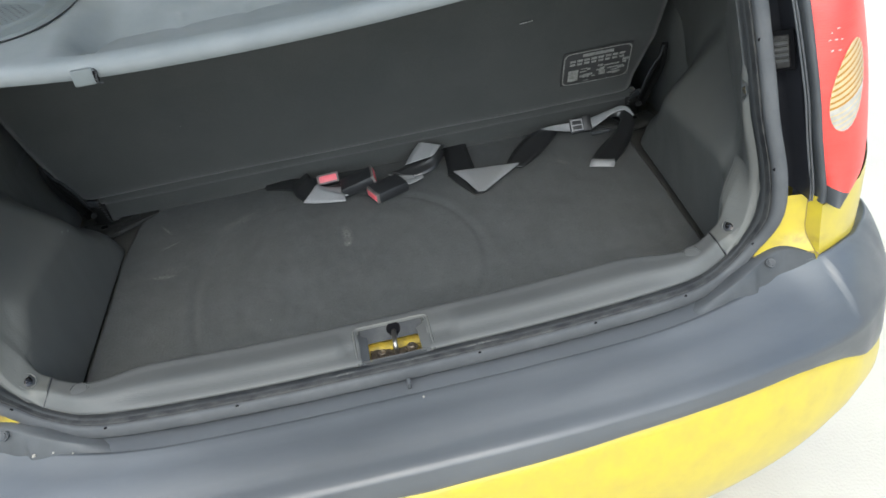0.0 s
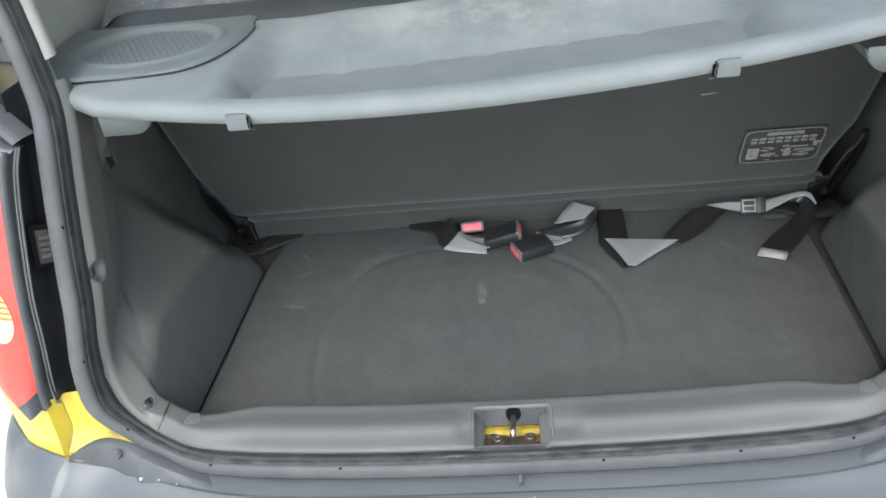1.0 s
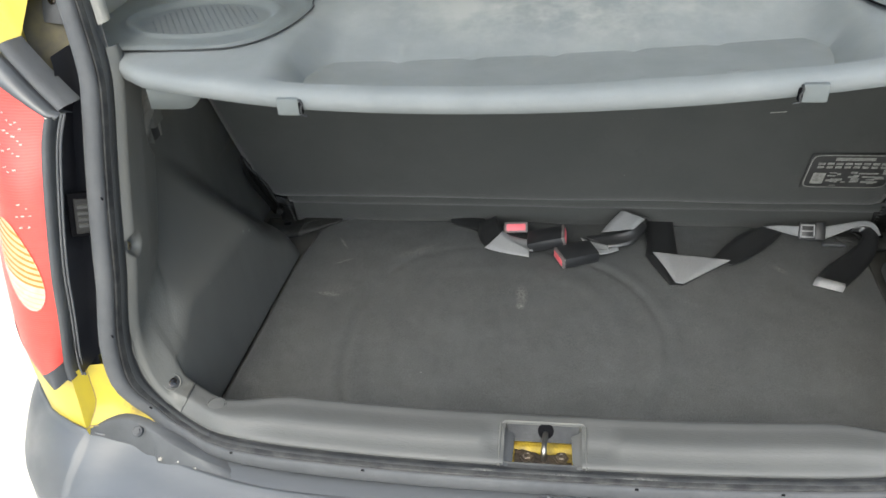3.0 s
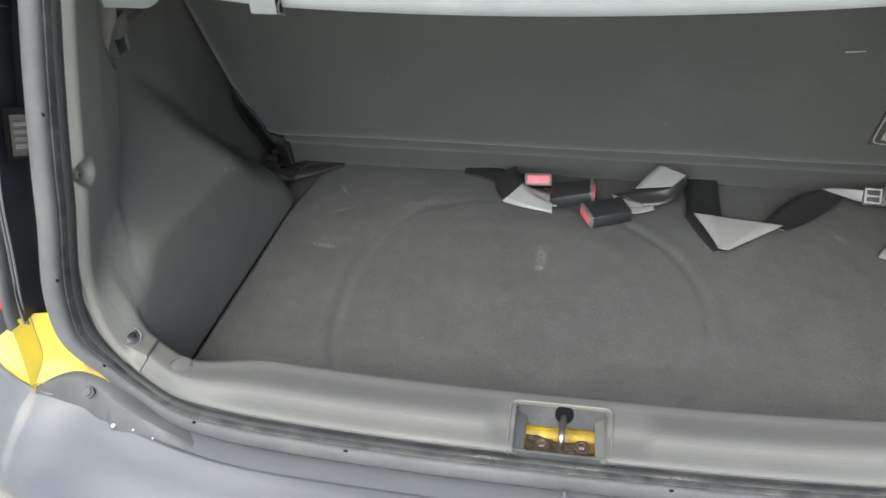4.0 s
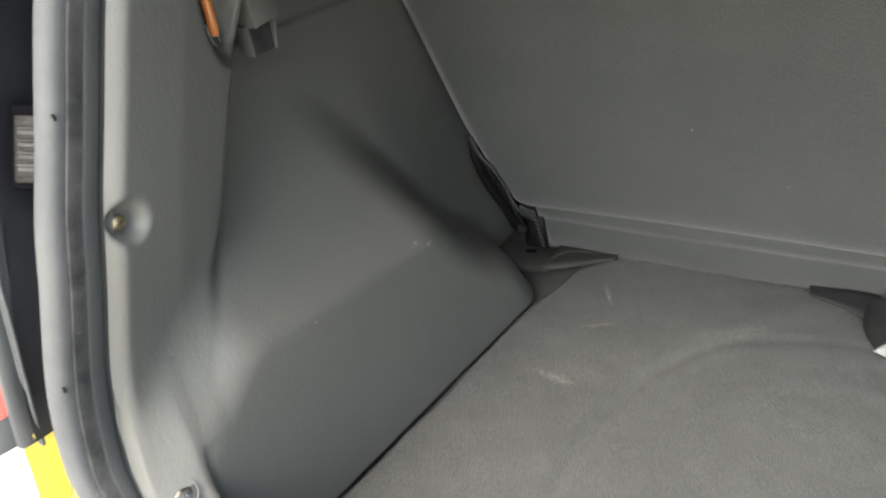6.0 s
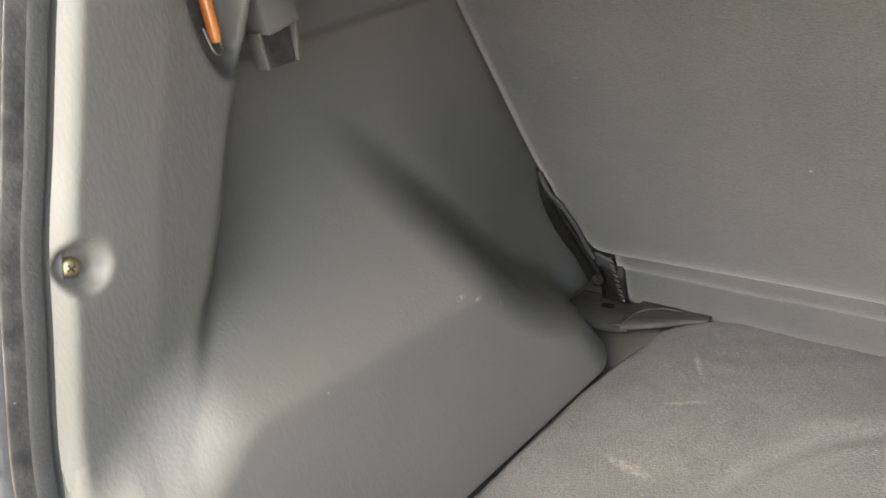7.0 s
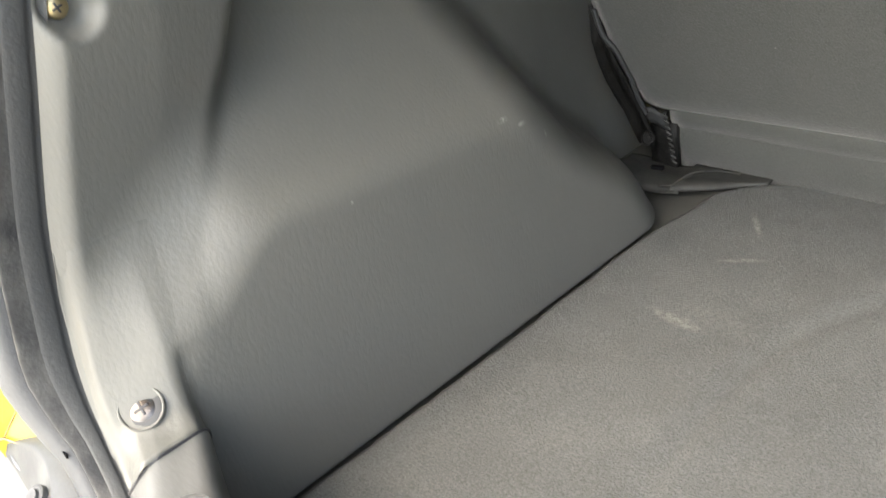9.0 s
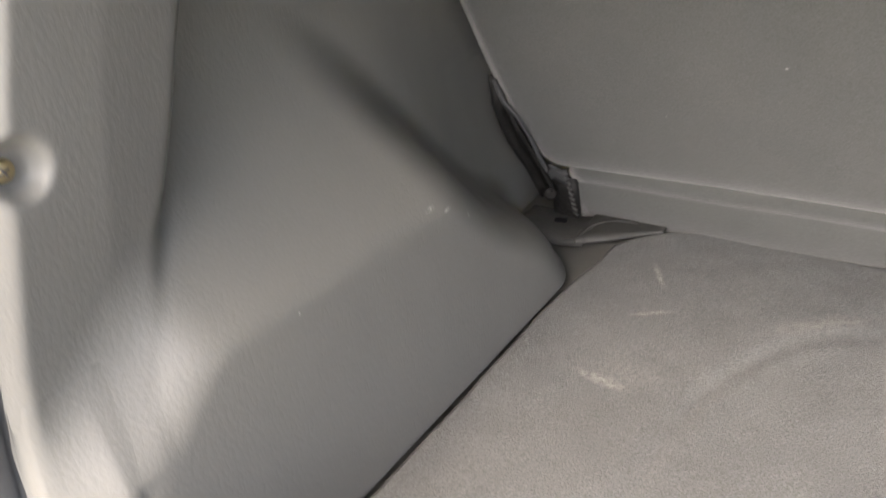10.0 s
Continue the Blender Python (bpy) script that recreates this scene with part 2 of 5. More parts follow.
# yellow tint paints in the body's reflection on the dark pillar base
M_OLIVE = mat("black_paint_yellow_reflection", (0.020, 0.020, 0.020), 0.42, spec=0.25, stain=0.9, stain_size=0.05, tint=(0.085, 0.070, 0.022), grain=0.1)
M_GLASS = mat("window_glass", (0.9, 0.95, 0.93), 0.02, transmission=1.0)


vt = M_VELOUR.node_tree
vb = vt.nodes["Principled BSDF"]
vv = vt.nodes.new("ShaderNodeTexVoronoi")
vv.inputs["Scale"].default_value = 70
vc = vt.nodes.new("ShaderNodeTexCoord")
vt.links.new(vc.outputs["Object"], vv.inputs["Vector"])
vl = vt.nodes.new("ShaderNodeMath")
vl.operation, vl.inputs[1].default_value = "LESS_THAN", 0.22
vt.links.new(vv.outputs["Distance"], vl.inputs[0])
vr = vt.nodes.new("ShaderNodeValToRGB")
vr.color_ramp.interpolation = "CONSTANT"
vr.color_ramp.elements[0].color = (0.12, 0.12, 0.13, 1)
for at, shade in ((0.55, (0.2, 0.2, 0.21, 1)), (0.72, (0.05, 0.25, 0.24, 1)), (0.86, (0.4, 0.06, 0.07, 1))):
    e = vr.color_ramp.elements.new(at)
    e.color = shade
vt.links.new(vv.outputs["Color"], vr.inputs[0])
vm = vt.nodes.new("ShaderNodeMix")
vm.data_type = "RGBA"
vt.links.new(vl.outputs[0], vm.inputs[0])
vt.links.new(vb.inputs["Base Color"].links[0].from_socket, vm.inputs[6])
vt.links.new(vr.outputs[0], vm.inputs[7])
vt.links.new(vm.outputs[2], vb.inputs["Base Color"])

lt = M_LENS.node_tree
wave = lt.nodes.new("ShaderNodeTexWave")
wave.bands_direction = "Z"
wave.inputs["Scale"].default_value, wave.inputs["Distortion"].default_value = 110, 1.5
wc = lt.nodes.new("ShaderNodeTexCoord")
lt.links.new(wc.outputs["Object"], wave.inputs["Vector"])
wb = lt.nodes.new("ShaderNodeBump")
wb.inputs["Strength"].default_value, wb.inputs["Distance"].default_value = 0.25, 0.0008
lt.links.new(wave.outputs["Fac"], wb.inputs["Height"])
lt.links.new(wb.outputs[0], lt.nodes["Principled BSDF"].inputs["Normal"])


# ---- builders ----
def mesh_ob(name, verts, faces, material, parent=None, label="", smooth=True):
    me = bpy.data.meshes.new(name)
    me.from_pydata([tuple(map(float, v)) for v in verts], [], faces)
    if smooth:
        me.shade_smooth()
    me.materials.append(material)
    ob = new(name, me)
    ob.parent = parent
    if label:
        tagged(ob, label)
    return ob


def grid(name, P, material, parent=None, label="", thick=0.0, smooth=True, closed=False, sharp=None, front=(0, -1, 0.7)):
    """A sheet from an array of places P[i, j], facing front; thick gives it a back."""
    P = np.asarray(P, float)
    n, m = P.shape[:2]
    faces = []
    for i in range(n - 1 + (1 if closed else 0)):
        for j in range(m - 1):
            a, b = i * m + j, ((i + 1) % n) * m + j
            faces.append((a, b, b + 1, a + 1))
    facing = np.cross(P[1:, :-1] - P[:-1, :-1], P[:-1, 1:] - P[:-1, :-1]).reshape(-1, 3).sum(0)
    if facing @ np.asarray(front, float) < 0:
        faces = [q[::-1] for q in faces]
    ob = mesh_ob(name, P.reshape(-1, 3), faces, material, parent, label, smooth)
    if thick:
        s = ob.modifiers.new("thickness", "SOLIDIFY")
        s.thickness, s.offset = thick, -1
    if sharp:
        ob.data.set_sharp_from_angle(angle=radians(sharp))
    return ob


def part(name, bm, material, parent=None, label="", smooth=True):
    me = bpy.data.meshes.new(name)
    bmesh.ops.recalc_face_normals(bm, faces=bm.faces)
    bm.to_mesh(me)
    bm.free()
    if smooth:
        me.shade_smooth()
        me.set_sharp_from_angle(angle=radians(40))
    me.materials.append(material)
    ob = new(name, me)
    ob.parent = parent
    if label:
        tagged(ob, label)
    return ob


def box(size, bevel=0.0, m=None, seg=2):
    bm = bmesh.new()
    bmesh.ops.create_cube(bm, size=1.0)
    bmesh.ops.scale(bm, vec=size, verts=bm.verts)
    if bevel:
        bmesh.ops.bevel(bm, geom=bm.edges[:], offset=bevel, segments=seg, affect="EDGES", profile=0.5)
    if m is not None:
        bmesh.ops.transform(bm, matrix=m, verts=bm.verts)
    return bm


def lathe(profile, m, seg=24):
    """A turned shape: (radius, height) rows about z, placed by m."""
    bm = bmesh.new()
    rows = []
    for r, h in profile:
        rows.append([bm.verts.new((r * math.cos(a), r * math.sin(a), h)) for a in (2 * math.pi * k / seg for k in range(seg))])
    for a, b in zip(rows, rows[1:]):
        for k in range(seg):
            bm.faces.new((a[k], a[(k + 1) % seg], b[(k + 1) % seg], b[k]))
    bm.faces.new(rows[-1])
    bmesh.ops.transform(bm, matrix=m, verts=bm.verts)
    return bm


def spline(points, n):
    """n places along a smooth curve through the points, evenly by length."""
    p = np.asarray(points, float)
    q = np.vstack([2 * p[0] - p[1], p, 2 * p[-1] - p[-2]])
    out = []
    for i in range(1, len(q) - 2):
        for t in np.linspace(0, 1, 24, endpoint=False):
            a, b, c, d = q[i - 1], q[i], q[i + 1], q[i + 2]
            out.append(0.5 * (2 * b + (c - a) * t + (2 * a - 5 * b + 4 * c - d) * t * t + (3 * b - a - 3 * c + d) * t ** 3))
    out = np.array(out + [p[-1]])
    s = np.r_[0, np.cumsum(np.linalg.norm(np.diff(out, axis=0), axis=1))]
    want = np.linspace(0, s[-1], n)
    return np.stack([np.interp(want, s, out[:, k]) for k in range(out.shape[1])], 1)


def tube(name, points, r, material, parent=None, label="", n=40, seg=10):
    c = spline(points, n)
    t = np.gradient(c, axis=0)
    t /= np.linalg.norm(t, axis=1)[:, None]
    side = np.cross(t, [0.31, 0.2, 0.93])
    side /= np.linalg.norm(side, axis=1)[:, None]
    up = np.cross(side, t)
    P = np.array([[c[i] + r * (math.cos(a) * side[i] + math.sin(a) * up[i]) for a in np.linspace(0, 2 * math.pi, seg + 1)] for i in range(n)])
    return grid(name, P, material, parent, label)


def smooth01(x):
    x = np.clip(x, 0, 1)
    return x * x * (3 - 2 * x)


def smax(a, b, k):
    h = np.clip(0.5 + 0.5 * (a - b) / k, 0, 1)
    return b * (1 - h) + a * h + k * h * (1 - h)


def smin(a, b, k):
    return -smax(-a, -b, k)


MID = 0.007                     # the car's middle line


def mirrored(P):
    Q = np.array(P, float)
    Q[..., 0] = 2 * MID - Q[..., 0]
    return Q


def far_side(P):
    Q = mirrored(P)
    Q[..., 0] += 0.003
    return Q


# ---- ground ----
bm = bmesh.new()
bmesh.ops.create_grid(bm, x_segments=60, y_segments=60, size=120)
ground = part("ground", bm, M_GROUND)
tagged(ground, "pale sunlit concrete ground under the car", "ground", kind="structure")

random.seed(7)
bm = bmesh.new()
for _ in range(90):
    r = random.uniform(0.0012, 0.0038)
    m = pose(random.uniform(-1.9, -0.75), random.uniform(-0.6, 2.2), r * 0.3, 0, 0, random.uniform(0, 180)) @ Matrix.Diagonal((random.uniform(0.7, 1.6), 1, 0.6, 1))
    bmesh.ops.create_icosphere(bm, subdivisions=1, radius=r, matrix=m)
grit = part("ground_grit", bm, M_GRIT)
tagged(grit, "scattered dark grit on the pale concrete", "grit", kind="stuff")

# ---- the car ----
car = tagged(new("car"), "yellow hatchback with open luggage boot and grey plastic bumper", "car")

# the edge of the boot opening, half of it: middle of the sill, round the corner, up the pillar
HALF = [(0.007, -0.048, 0.686), (-0.15, -0.047, 0.687), (-0.30, -0.0405, 0.689), (-0.381, -0.0250, 0.6850), (-0.432, -0.0035, 0.6900),
        (-0.456, 0.003, 0.709), (-0.470, 0.0065, 0.7275), (-0.479, 0.011, 0.746), (-0.4825, 0.0165, 0.77), (-0.4815, 0.025, 0.81), (-0.4735, 0.041, 0.87), (-0.471, 0.053, 0.91),
        (-0.471, 0.070, 0.95), (-0.469, 0.0895, 1.0), (-0.467, 0.108, 1.045), (-0.4695, 0.125, 1.08), (-0.479, 0.142, 1.122), (-0.491, 0.16, 1.165), (-0.504, 0.179, 1.21), (-0.56, 0.27, 1.42)]
left_half = spline(HALF, 110)
EDGE = np.vstack([left_half[::-1], mirrored(left_half[1:])])


def outward(curve):
    t = np.gradient(curve, axis=0)
    o = np.stack([-t[:, 2], 0 * t[:, 0], t[:, 0]], 1)
    o /= np.linalg.norm(o, axis=1)[:, None]
    return -o if o[len(o) // 2][2] > 0 else o


OUT = outward(EDGE)
REAR = np.array([0.0, -1.0, 0.0])


def sweep(profile, curve=EDGE, out=OUT, tight=True):
    k = 1 - 0.15 * smooth01(2.2 * np.abs(out[:, 0] * out[:, 2])) if tight else np.ones(len(out))
    d = 1 - 0.42 * (1 - smooth01((np.abs(out[:, 0]) - 0.72) / 0.27)) if tight else np.ones(len(out))
    return np.array([[c + o * a * q + REAR * b * (r if b > 0 else 1) for a, b in profile] for c, o, q, r in zip(curve, out, k, d)])


def rounded(profile, n=5):
    return [tuple(v) for v in spline([(a, b, 0) for a, b in profile], n * len(profile))[:, :2]]


# rubber seal round the opening: ribbed inner bead and broad outer lip
SEAL = [(0.0, -0.006), (0.0016, -0.0050), (0.0026, 0.0006), (0.0016, 0.0030), (0.0012, 0.0070), (0.0015, 0.0112), (0.0020, 0.0128), (0.0024, 0.0180), (0.0030, 0.0215), (0.0036, 0.0225)]
GROOVE = [(0.0033, 0.0226), (0.0044, 0.0195), (0.0058, 0.0195), (0.0068, 0.0230)]
LIP = [(0.0064, 0.0210), (0.0070, 0.0258), (0.0090, 0.0285), (0.0130, 0.0307), (0.0180, 0.0312), (0.0222, 0.0302), (0.0248, 0.0270), (0.0258, 0.0200), (0.0258, 0.0100), (0.0258, -0.025)]
seal = grid("boot_seal", sweep(rounded(LIP, 3)), M_RUBBER, car, "dull grey rubber weatherstrip with small vent holes")
bead = sweep(rounded(SEAL[:7], 3))
b_lo = int(np.sum(left_half[:, 0] < -0.40))
grid("seal_bead", bead[:b_lo + 1], M_BEAD, seal, "ribbed inner bead of the weatherstrip")
grid("seal_bead", bead[b_lo:len(bead) - b_lo], M_SEALWALL, seal, "worn inner bead along the sill")
grid("seal_bead", bead[len(bead) - b_lo - 1:], M_BEAD, seal, "ribbed inner bead of the weatherstrip")
# recess shade painted in: the bead's outer face takes the groove's dark colour
grid("seal_groove", sweep(rounded(SEAL[6:] + GROOVE[1:], 3)), M_SEALGROOVE, seal, "dark groove, recess shade and dirt both in its colour")
# dark drip channel behind the seal
low_z, high_z = int(np.sum(left_half[:, 2] > 0.760)), int(np.sum(left_half[:, 2] > 1.115))
grid("drip_channel", sweep([(0.024, -0.012), (0.034, -0.02), (0.046, -0.014), (0.052, 0.0), (0.054, 0.028)])[high_z:low_z], M_BLACK, car, "black painted drip channel")
grid("drip_channel", sweep([(0.024, -0.012), (0.034, -0.02), (0.046, -0.014), (0.052, 0.0), (0.054, 0.028)])[-low_z:-high_z], M_BLACK, car, "black painted drip channel")

# ---- boot side trims ----
EX = left_half[:, 0]
ez = np.maximum.accumulate(left_half[:, 2] + np.arange(len(left_half)) * 1e-6)


def edge_x(z):
    return np.interp(z, ez, -EX)


def edge_y(z):
    return np.interp(z, ez, left_half[:, 1])


def pillar(d):
    """The pillar trim's way outward as it runs forward: a rounded nose, then two nearly flat faces."""
    d = np.asarray(d, float)
    return -0.0074 * np.sin(np.clip(d / 0.011, 0, 1) * math.pi / 2) + 0.09 * np.clip(d - 0.011, 0, 0.044) + 0.19 * np.clip(d - 0.055, 0, 0.07)


DISHES = ((0.0620, 0.895),)      # screw recesses in the pillar trim: y, z


def floor_line(y):
    """Where the side trim meets the floor."""
    return 0.4435 - 0.052 * y


BEND = ((0.0, 0.003, 0.012, 0.019, 0.025, 0.029, 0.032, 0.036, 0.040, 0.045, 0.055), (0.0, -0.0035, -0.0085, -0.0130, -0.0175, -0.0205, -0.0220, -0.0200, -0.010, 0.02, 0.06))


def bend_in(d):
    """How the trim leans in round the lower corner of the opening, then drops behind it."""
    return np.interp(d, *BEND)


def side_wall(y, z):
    """How far the left trim stands from the middle line."""
    ye, xe = edge_y(z), edge_x(np.maximum(z, 0.70))
    d = np.maximum(y - ye, 0)
    kz = smooth01((0.795 - z) / 0.06)
    falls = smooth01((0.742 - z) / 0.016)
    lean = np.where(d > 0.032, (1 - falls) * (-0.0220 + 0.22 * (d - 0.032)) + falls * np.minimum(bend_in(d), -0.017 + 1.3 * (0.4825 - xe) + 0.75 * np.maximum(d - 0.055, 0)), bend_in(d))
    back = np.interp(z, (0.77, 0.80, 0.85, 0.90, 0.95, 1.0), (0.052, 0.070, 0.089, 0.098, 0.103, 0.112))
    w0 = xe + 0.0003 + (1 - kz) * pillar(d) + kz * lean + 0.0065 * smooth01((0.755 - z) / 0.03) + 0.053 * smooth01((d - back) / 0.048) + 0.005 * smooth01((z - 0.947) / 0.004) * smooth01((d - 0.12) / 0.03)
    w0 = smin(w0, 0.499 + 0.046 * smooth01((z - 0.60) / 0.42) + 0.028 * smooth01((y - 0.33) / 0.2), 0.012)
    low = floor_line(y) + 0.075 * (z - 0.62) + 0.022 * smooth01((0.6192 - z) / 0.008)
    up = 0.4375 + 0.86 * (z - 0.762) + 0.006 * (y - 0.294)
    rear = low + 0.62 * (z - 0.731) - 0.46 * (y - 0.045)
    yv = 0.302 + (0.858 - z) * 0.68 + 0.013 * np.exp(-((z - 0.672) / 0.030) ** 2) + 0.020 * smooth01((0.700 - z) / 0.06)
    far = 0.475 + 0.25 * (z - 0.68) + 1.6 * (y - yv)
    arch = smax(smax(low, rear, 0.009), up, 0.008)
    arch = smax(arch, far, 0.058)
    w = smin(w0, arch, 0.022 + 0.012 * smooth01((y - 0.12) / 0.12))
    w = w + 0.024 * smooth01((1 - np.hypot((y - 0.179) / 0.023, (z - 1.000) / 0.051)) / 0.30)
    for a, b in DISHES:
        w = w + 0.0095 * smooth01((0.0150 - np.hypot((y - a) * 1.05, z - b)) / 0.0075)
    return w


ny, nz = 150, 230
zz = np.linspace(0.598, 1.10, nz)
P = np.zeros((nz, ny, 3))
for i, z in enumerate(zz):
    y0 = edge_y(max(z, 0.70)) + (0.0 if z > 0.70 else 0.028 * smooth01((0.70 - z) / 0.02))
    y = y0 + (0.60 - y0) * np.linspace(0, 1, ny) ** 1.35
    under = 0.004 * smooth01((0.790 - z) / 0.02) * smooth01((0.038 - (y - edge_y(z))) / 0.012)      # lies behind the corner trim
    P[i] = np.stack([-side_wall(y, np.full(ny, z)) - under, y, np.where(y > 0.150, min(z, 1.076), z)], 1)
TRIM_L = grid("boot_side_trim", P, M_TRIM, car, "grained dark grey plastic side trim over wheel arch")
Q = mirrored(P)
Q[..., 0] += (0.0255 + 0.116 * P[..., 1]) * smooth01((P[..., 1] - 0.04) / 0.06) * (1 - 0.5 * smooth01((P[..., 2] - 0.64) / 0.2))
TRIM_R = grid("boot_side_trim", Q, M_TRIM, car, "grained dark grey plastic side trim over wheel arch")

# ---- sill trim ----
fine = spline(EDGE[::2], 900)
fine_out = outward(fine)


CORNER_ROW = [(0.004, -0.010), (0.0, 0.0), (-0.005, -0.002), (-0.013, -0.0065), (-0.0180, -0.0115), (-0.0185, -0.019),
              (-0.0175, -0.027), (-0.0172, -0.034), (-0.0150, -0.0395), (-0.006, -0.0430), (0.02, -0.0445), (0.06, -0.046)]


def trim_row(c, o):
    """Across the sill trim: from its edge at the seal, over the top, down to the floor."""
    ridge = smooth01((abs(c[0] - MID) - 0.062) / 0.02)
    row = [(0.004, -0.010), (0.0, 0.0), (-0.003, -0.003), (-0.005 - 0.003 * ridge, -0.018), (-0.006 - 0.007 * ridge, -0.026), (-0.010 - 0.004 * ridge, -0.034),
           (-0.012, -0.055), (-0.013, -0.064), (-0.009, -0.070), (0.0, -0.073), (0.03, -0.0755), (0.085, -0.078)]
    bend = CORNER_ROW
    near = smooth01((abs(c[0] - MID) - 0.30) / 0.11)
    out = [(a * (1 - near) + a2 * near, b * (1 - near) + b2 * near) for (a, b), (a2, b2) in zip(row, bend)]
    P = np.array([c + o * a + REAR * b for a, b in rounded(out, 3)])
    P[:, 2] = np.maximum(P[:, 2], 0.60)
    return P


seam_l = int(np.argmin(np.abs(fine[:, 0] + 0.437) + 10 * (fine[:, 2] > 0.76)))
seam_r = int(np.argmin(np.abs(fine[:, 0] - 0.451) + 10 * (fine[:, 2] > 0.76)))
P = np.array([trim_row(c, o) for c, o in zip(fine[seam_l:seam_r], fine_out[seam_l:seam_r])])
PX0, PX1, PY1 = -0.0455, 0.0425, 0.003     # latch pocket
n, m = P.shape[:2]
faces = []
for a in range(n - 1):
    for b in range(m - 1):
        q = (P[a, b] + P[a + 1, b + 1]) / 2
        if not (PX0 < q[0] < PX1 and -0.06 < q[1] < PY1 and q[2] > 0.66):
            faces.append((a * m + b, a * m + b + 1, (a + 1) * m + b + 1, (a + 1) * m + b))
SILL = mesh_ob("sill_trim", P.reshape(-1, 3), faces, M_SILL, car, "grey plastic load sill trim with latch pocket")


def smooth_solid(x, y, z, base):
    """Above zero inside the corner of the left side trim: its wall and its ledge run together in one soft bend."""
    ledge = np.interp(y - np.interp(-x, -EX[1:], left_half[1:, 1]), [-b for a, b in CORNER_ROW[1:]], [-a for a, b in CORNER_ROW[1:]])
    return smax(-x - side_wall(y, z), base + 0.08 * (-x - 0.437) + ledge - z, 0.011)


CORNERS = []
SEAM_C = fine[seam_l]
ids = [k for k in range(0, seam_l + 1) if fine[k][2] < 0.800]
depth = np.concatenate([np.linspace(0, 0.010, 9)[:-1], np.linspace(0.010, 0.048, 30)])
reach = np.linspace(-0.050, 0.030, 161)
P = np.zeros((len(ids), len(depth), 3))
for i, k in enumerate(ids):
    c, o = fine[k], fine_out[k]
    for j, d in enumerate(depth):
        q = c[None] + o[None] * reach[:, None]
        f = smooth_solid(q[:, 0], np.full(len(reach), c[1] + d), q[:, 2], SEAM_C[2])
        hits = np.nonzero(f > 0)[0]
        h = int(hits[0]) if len(hits) else len(reach) - 1
        g = reach[h] if h == 0 or not len(hits) else reach[h] - (reach[h] - reach[h - 1]) * f[h] / (f[h] - f[h - 1])
        on = -q[:, 0] - side_wall(np.full(len(reach), c[1] + d), q[:, 2])
        h = int(np.argmax(on > 0))
        if h:
            plain = reach[h] - (reach[h] - reach[h - 1]) * on[h] / (on[h] - on[h - 1])
            g += (plain - g) * float(smooth01((d - 0.026) / 0.010) * smooth01((c[2] - 0.712) / 0.02))
        g = g * float(smooth01(d / 0.005)) - 0.0003 * float(smooth01((0.043 - d) / 0.006))
        g += 0.001 * float(smooth01((d - 0.043) / 0.004))
        P[i, j] = c + o * g - REAR * d
P[0] += fine_out[ids[0]] * 0.0012
P[-1] += fine_out[ids[-1]] * 0.0016
for sheet in (P, mirrored(P)):
    grid("corner_trim", sheet, M_TRIM, car, "grey plastic corner of the side trim")
    CORNERS.append(sheet)
for k in (seam_l, seam_r):
    line = trim_row(fine[k], fine_out[k])[3:27] - fine_out[k] * 0.0001
    tube("trim_seam", line[::2], 0.0008, M_BLACK, car, n=40, seg=6)
left_end = np.array([trim_row(c, o) for c, o in zip(fine[seam_l:seam_l + 120], fine_out[seam_l:seam_l + 120])])
spot = left_end.reshape(-1, 3)[np.argmin(np.linalg.norm(left_end.reshape(-1, 3)[:, :2] - (-0.3915, 0.0050), axis=1))]
for x in (spot[0], 2 * MID - spot[0]):
    m = pose(x, spot[1], spot[2] + 0.0004, 4, 6.0 if x < 0 else -6.0, 0)
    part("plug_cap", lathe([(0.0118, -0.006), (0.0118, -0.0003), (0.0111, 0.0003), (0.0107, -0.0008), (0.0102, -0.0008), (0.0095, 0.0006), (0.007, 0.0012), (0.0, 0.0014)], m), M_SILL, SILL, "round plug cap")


def on_wall(y, z, flip=False):
    """A place on the side trim, its turn, and z out of the wall."""
    w = lambda a, b: float(side_wall(np.array([a]), np.array([b]))[0])
    p = Vector((-w(y, z), y, z))
    e = 0.004
    n = (Vector((-w(y + e, z), y + e, z)) - Vector((-w(y - e, z), y - e, z))).cross(Vector((-w(y, z + e), y, z + e)) - Vector((-w(y, z - e), y, z - e)))
    if n.x < 0:
        n = -n
    if flip:
        p.x, n.x = 2 * MID - p.x, -n.x
    return Matrix.Translation(p) @ n.normalized().to_track_quat("Z", "Y").to_matrix().to_4x4()


def trim_screw(m, owner, ring=False):
    if ring:
        part("screw_dish", lathe([(0.0112, -0.0040), (0.0108, 0.0002), (0.0103, 0.0006), (0.0098, 0.0004), (0.0094, -0.0006), (0.0092, -0.0016)], m, 32), M_TRIM, owner, "round screw recess")
        part("screw_gap", lathe([(0.0094, -0.0008), (0.0088, -0.0007), (0.0, -0.0007)], m), M_BUCKLE, owner)
        m = m @ pose(0, 0, -0.0030) @ Matrix.Diagonal((1.60, 1.60, 0.85, 1))
    part("screw", lathe([(0.0050, 0.0), (0.0052, 0.0012), (0.0048, 0.0024), (0.0038, 0.0033), (0.0022, 0.0039), (0.0, 0.0041)], m @ pose(0, 0, -0.0005), 24), M_BRASS if not ring else M_DULLSTEEL, owner, "zinc cross-head screw")
    for a in (20, 110):
        part("screw_slot", box((0.0046, 0.0009, 0.001), 0.0002, m @ pose(0, 0, 0.0034, 0, 0, a)), M_BLACK, owner)


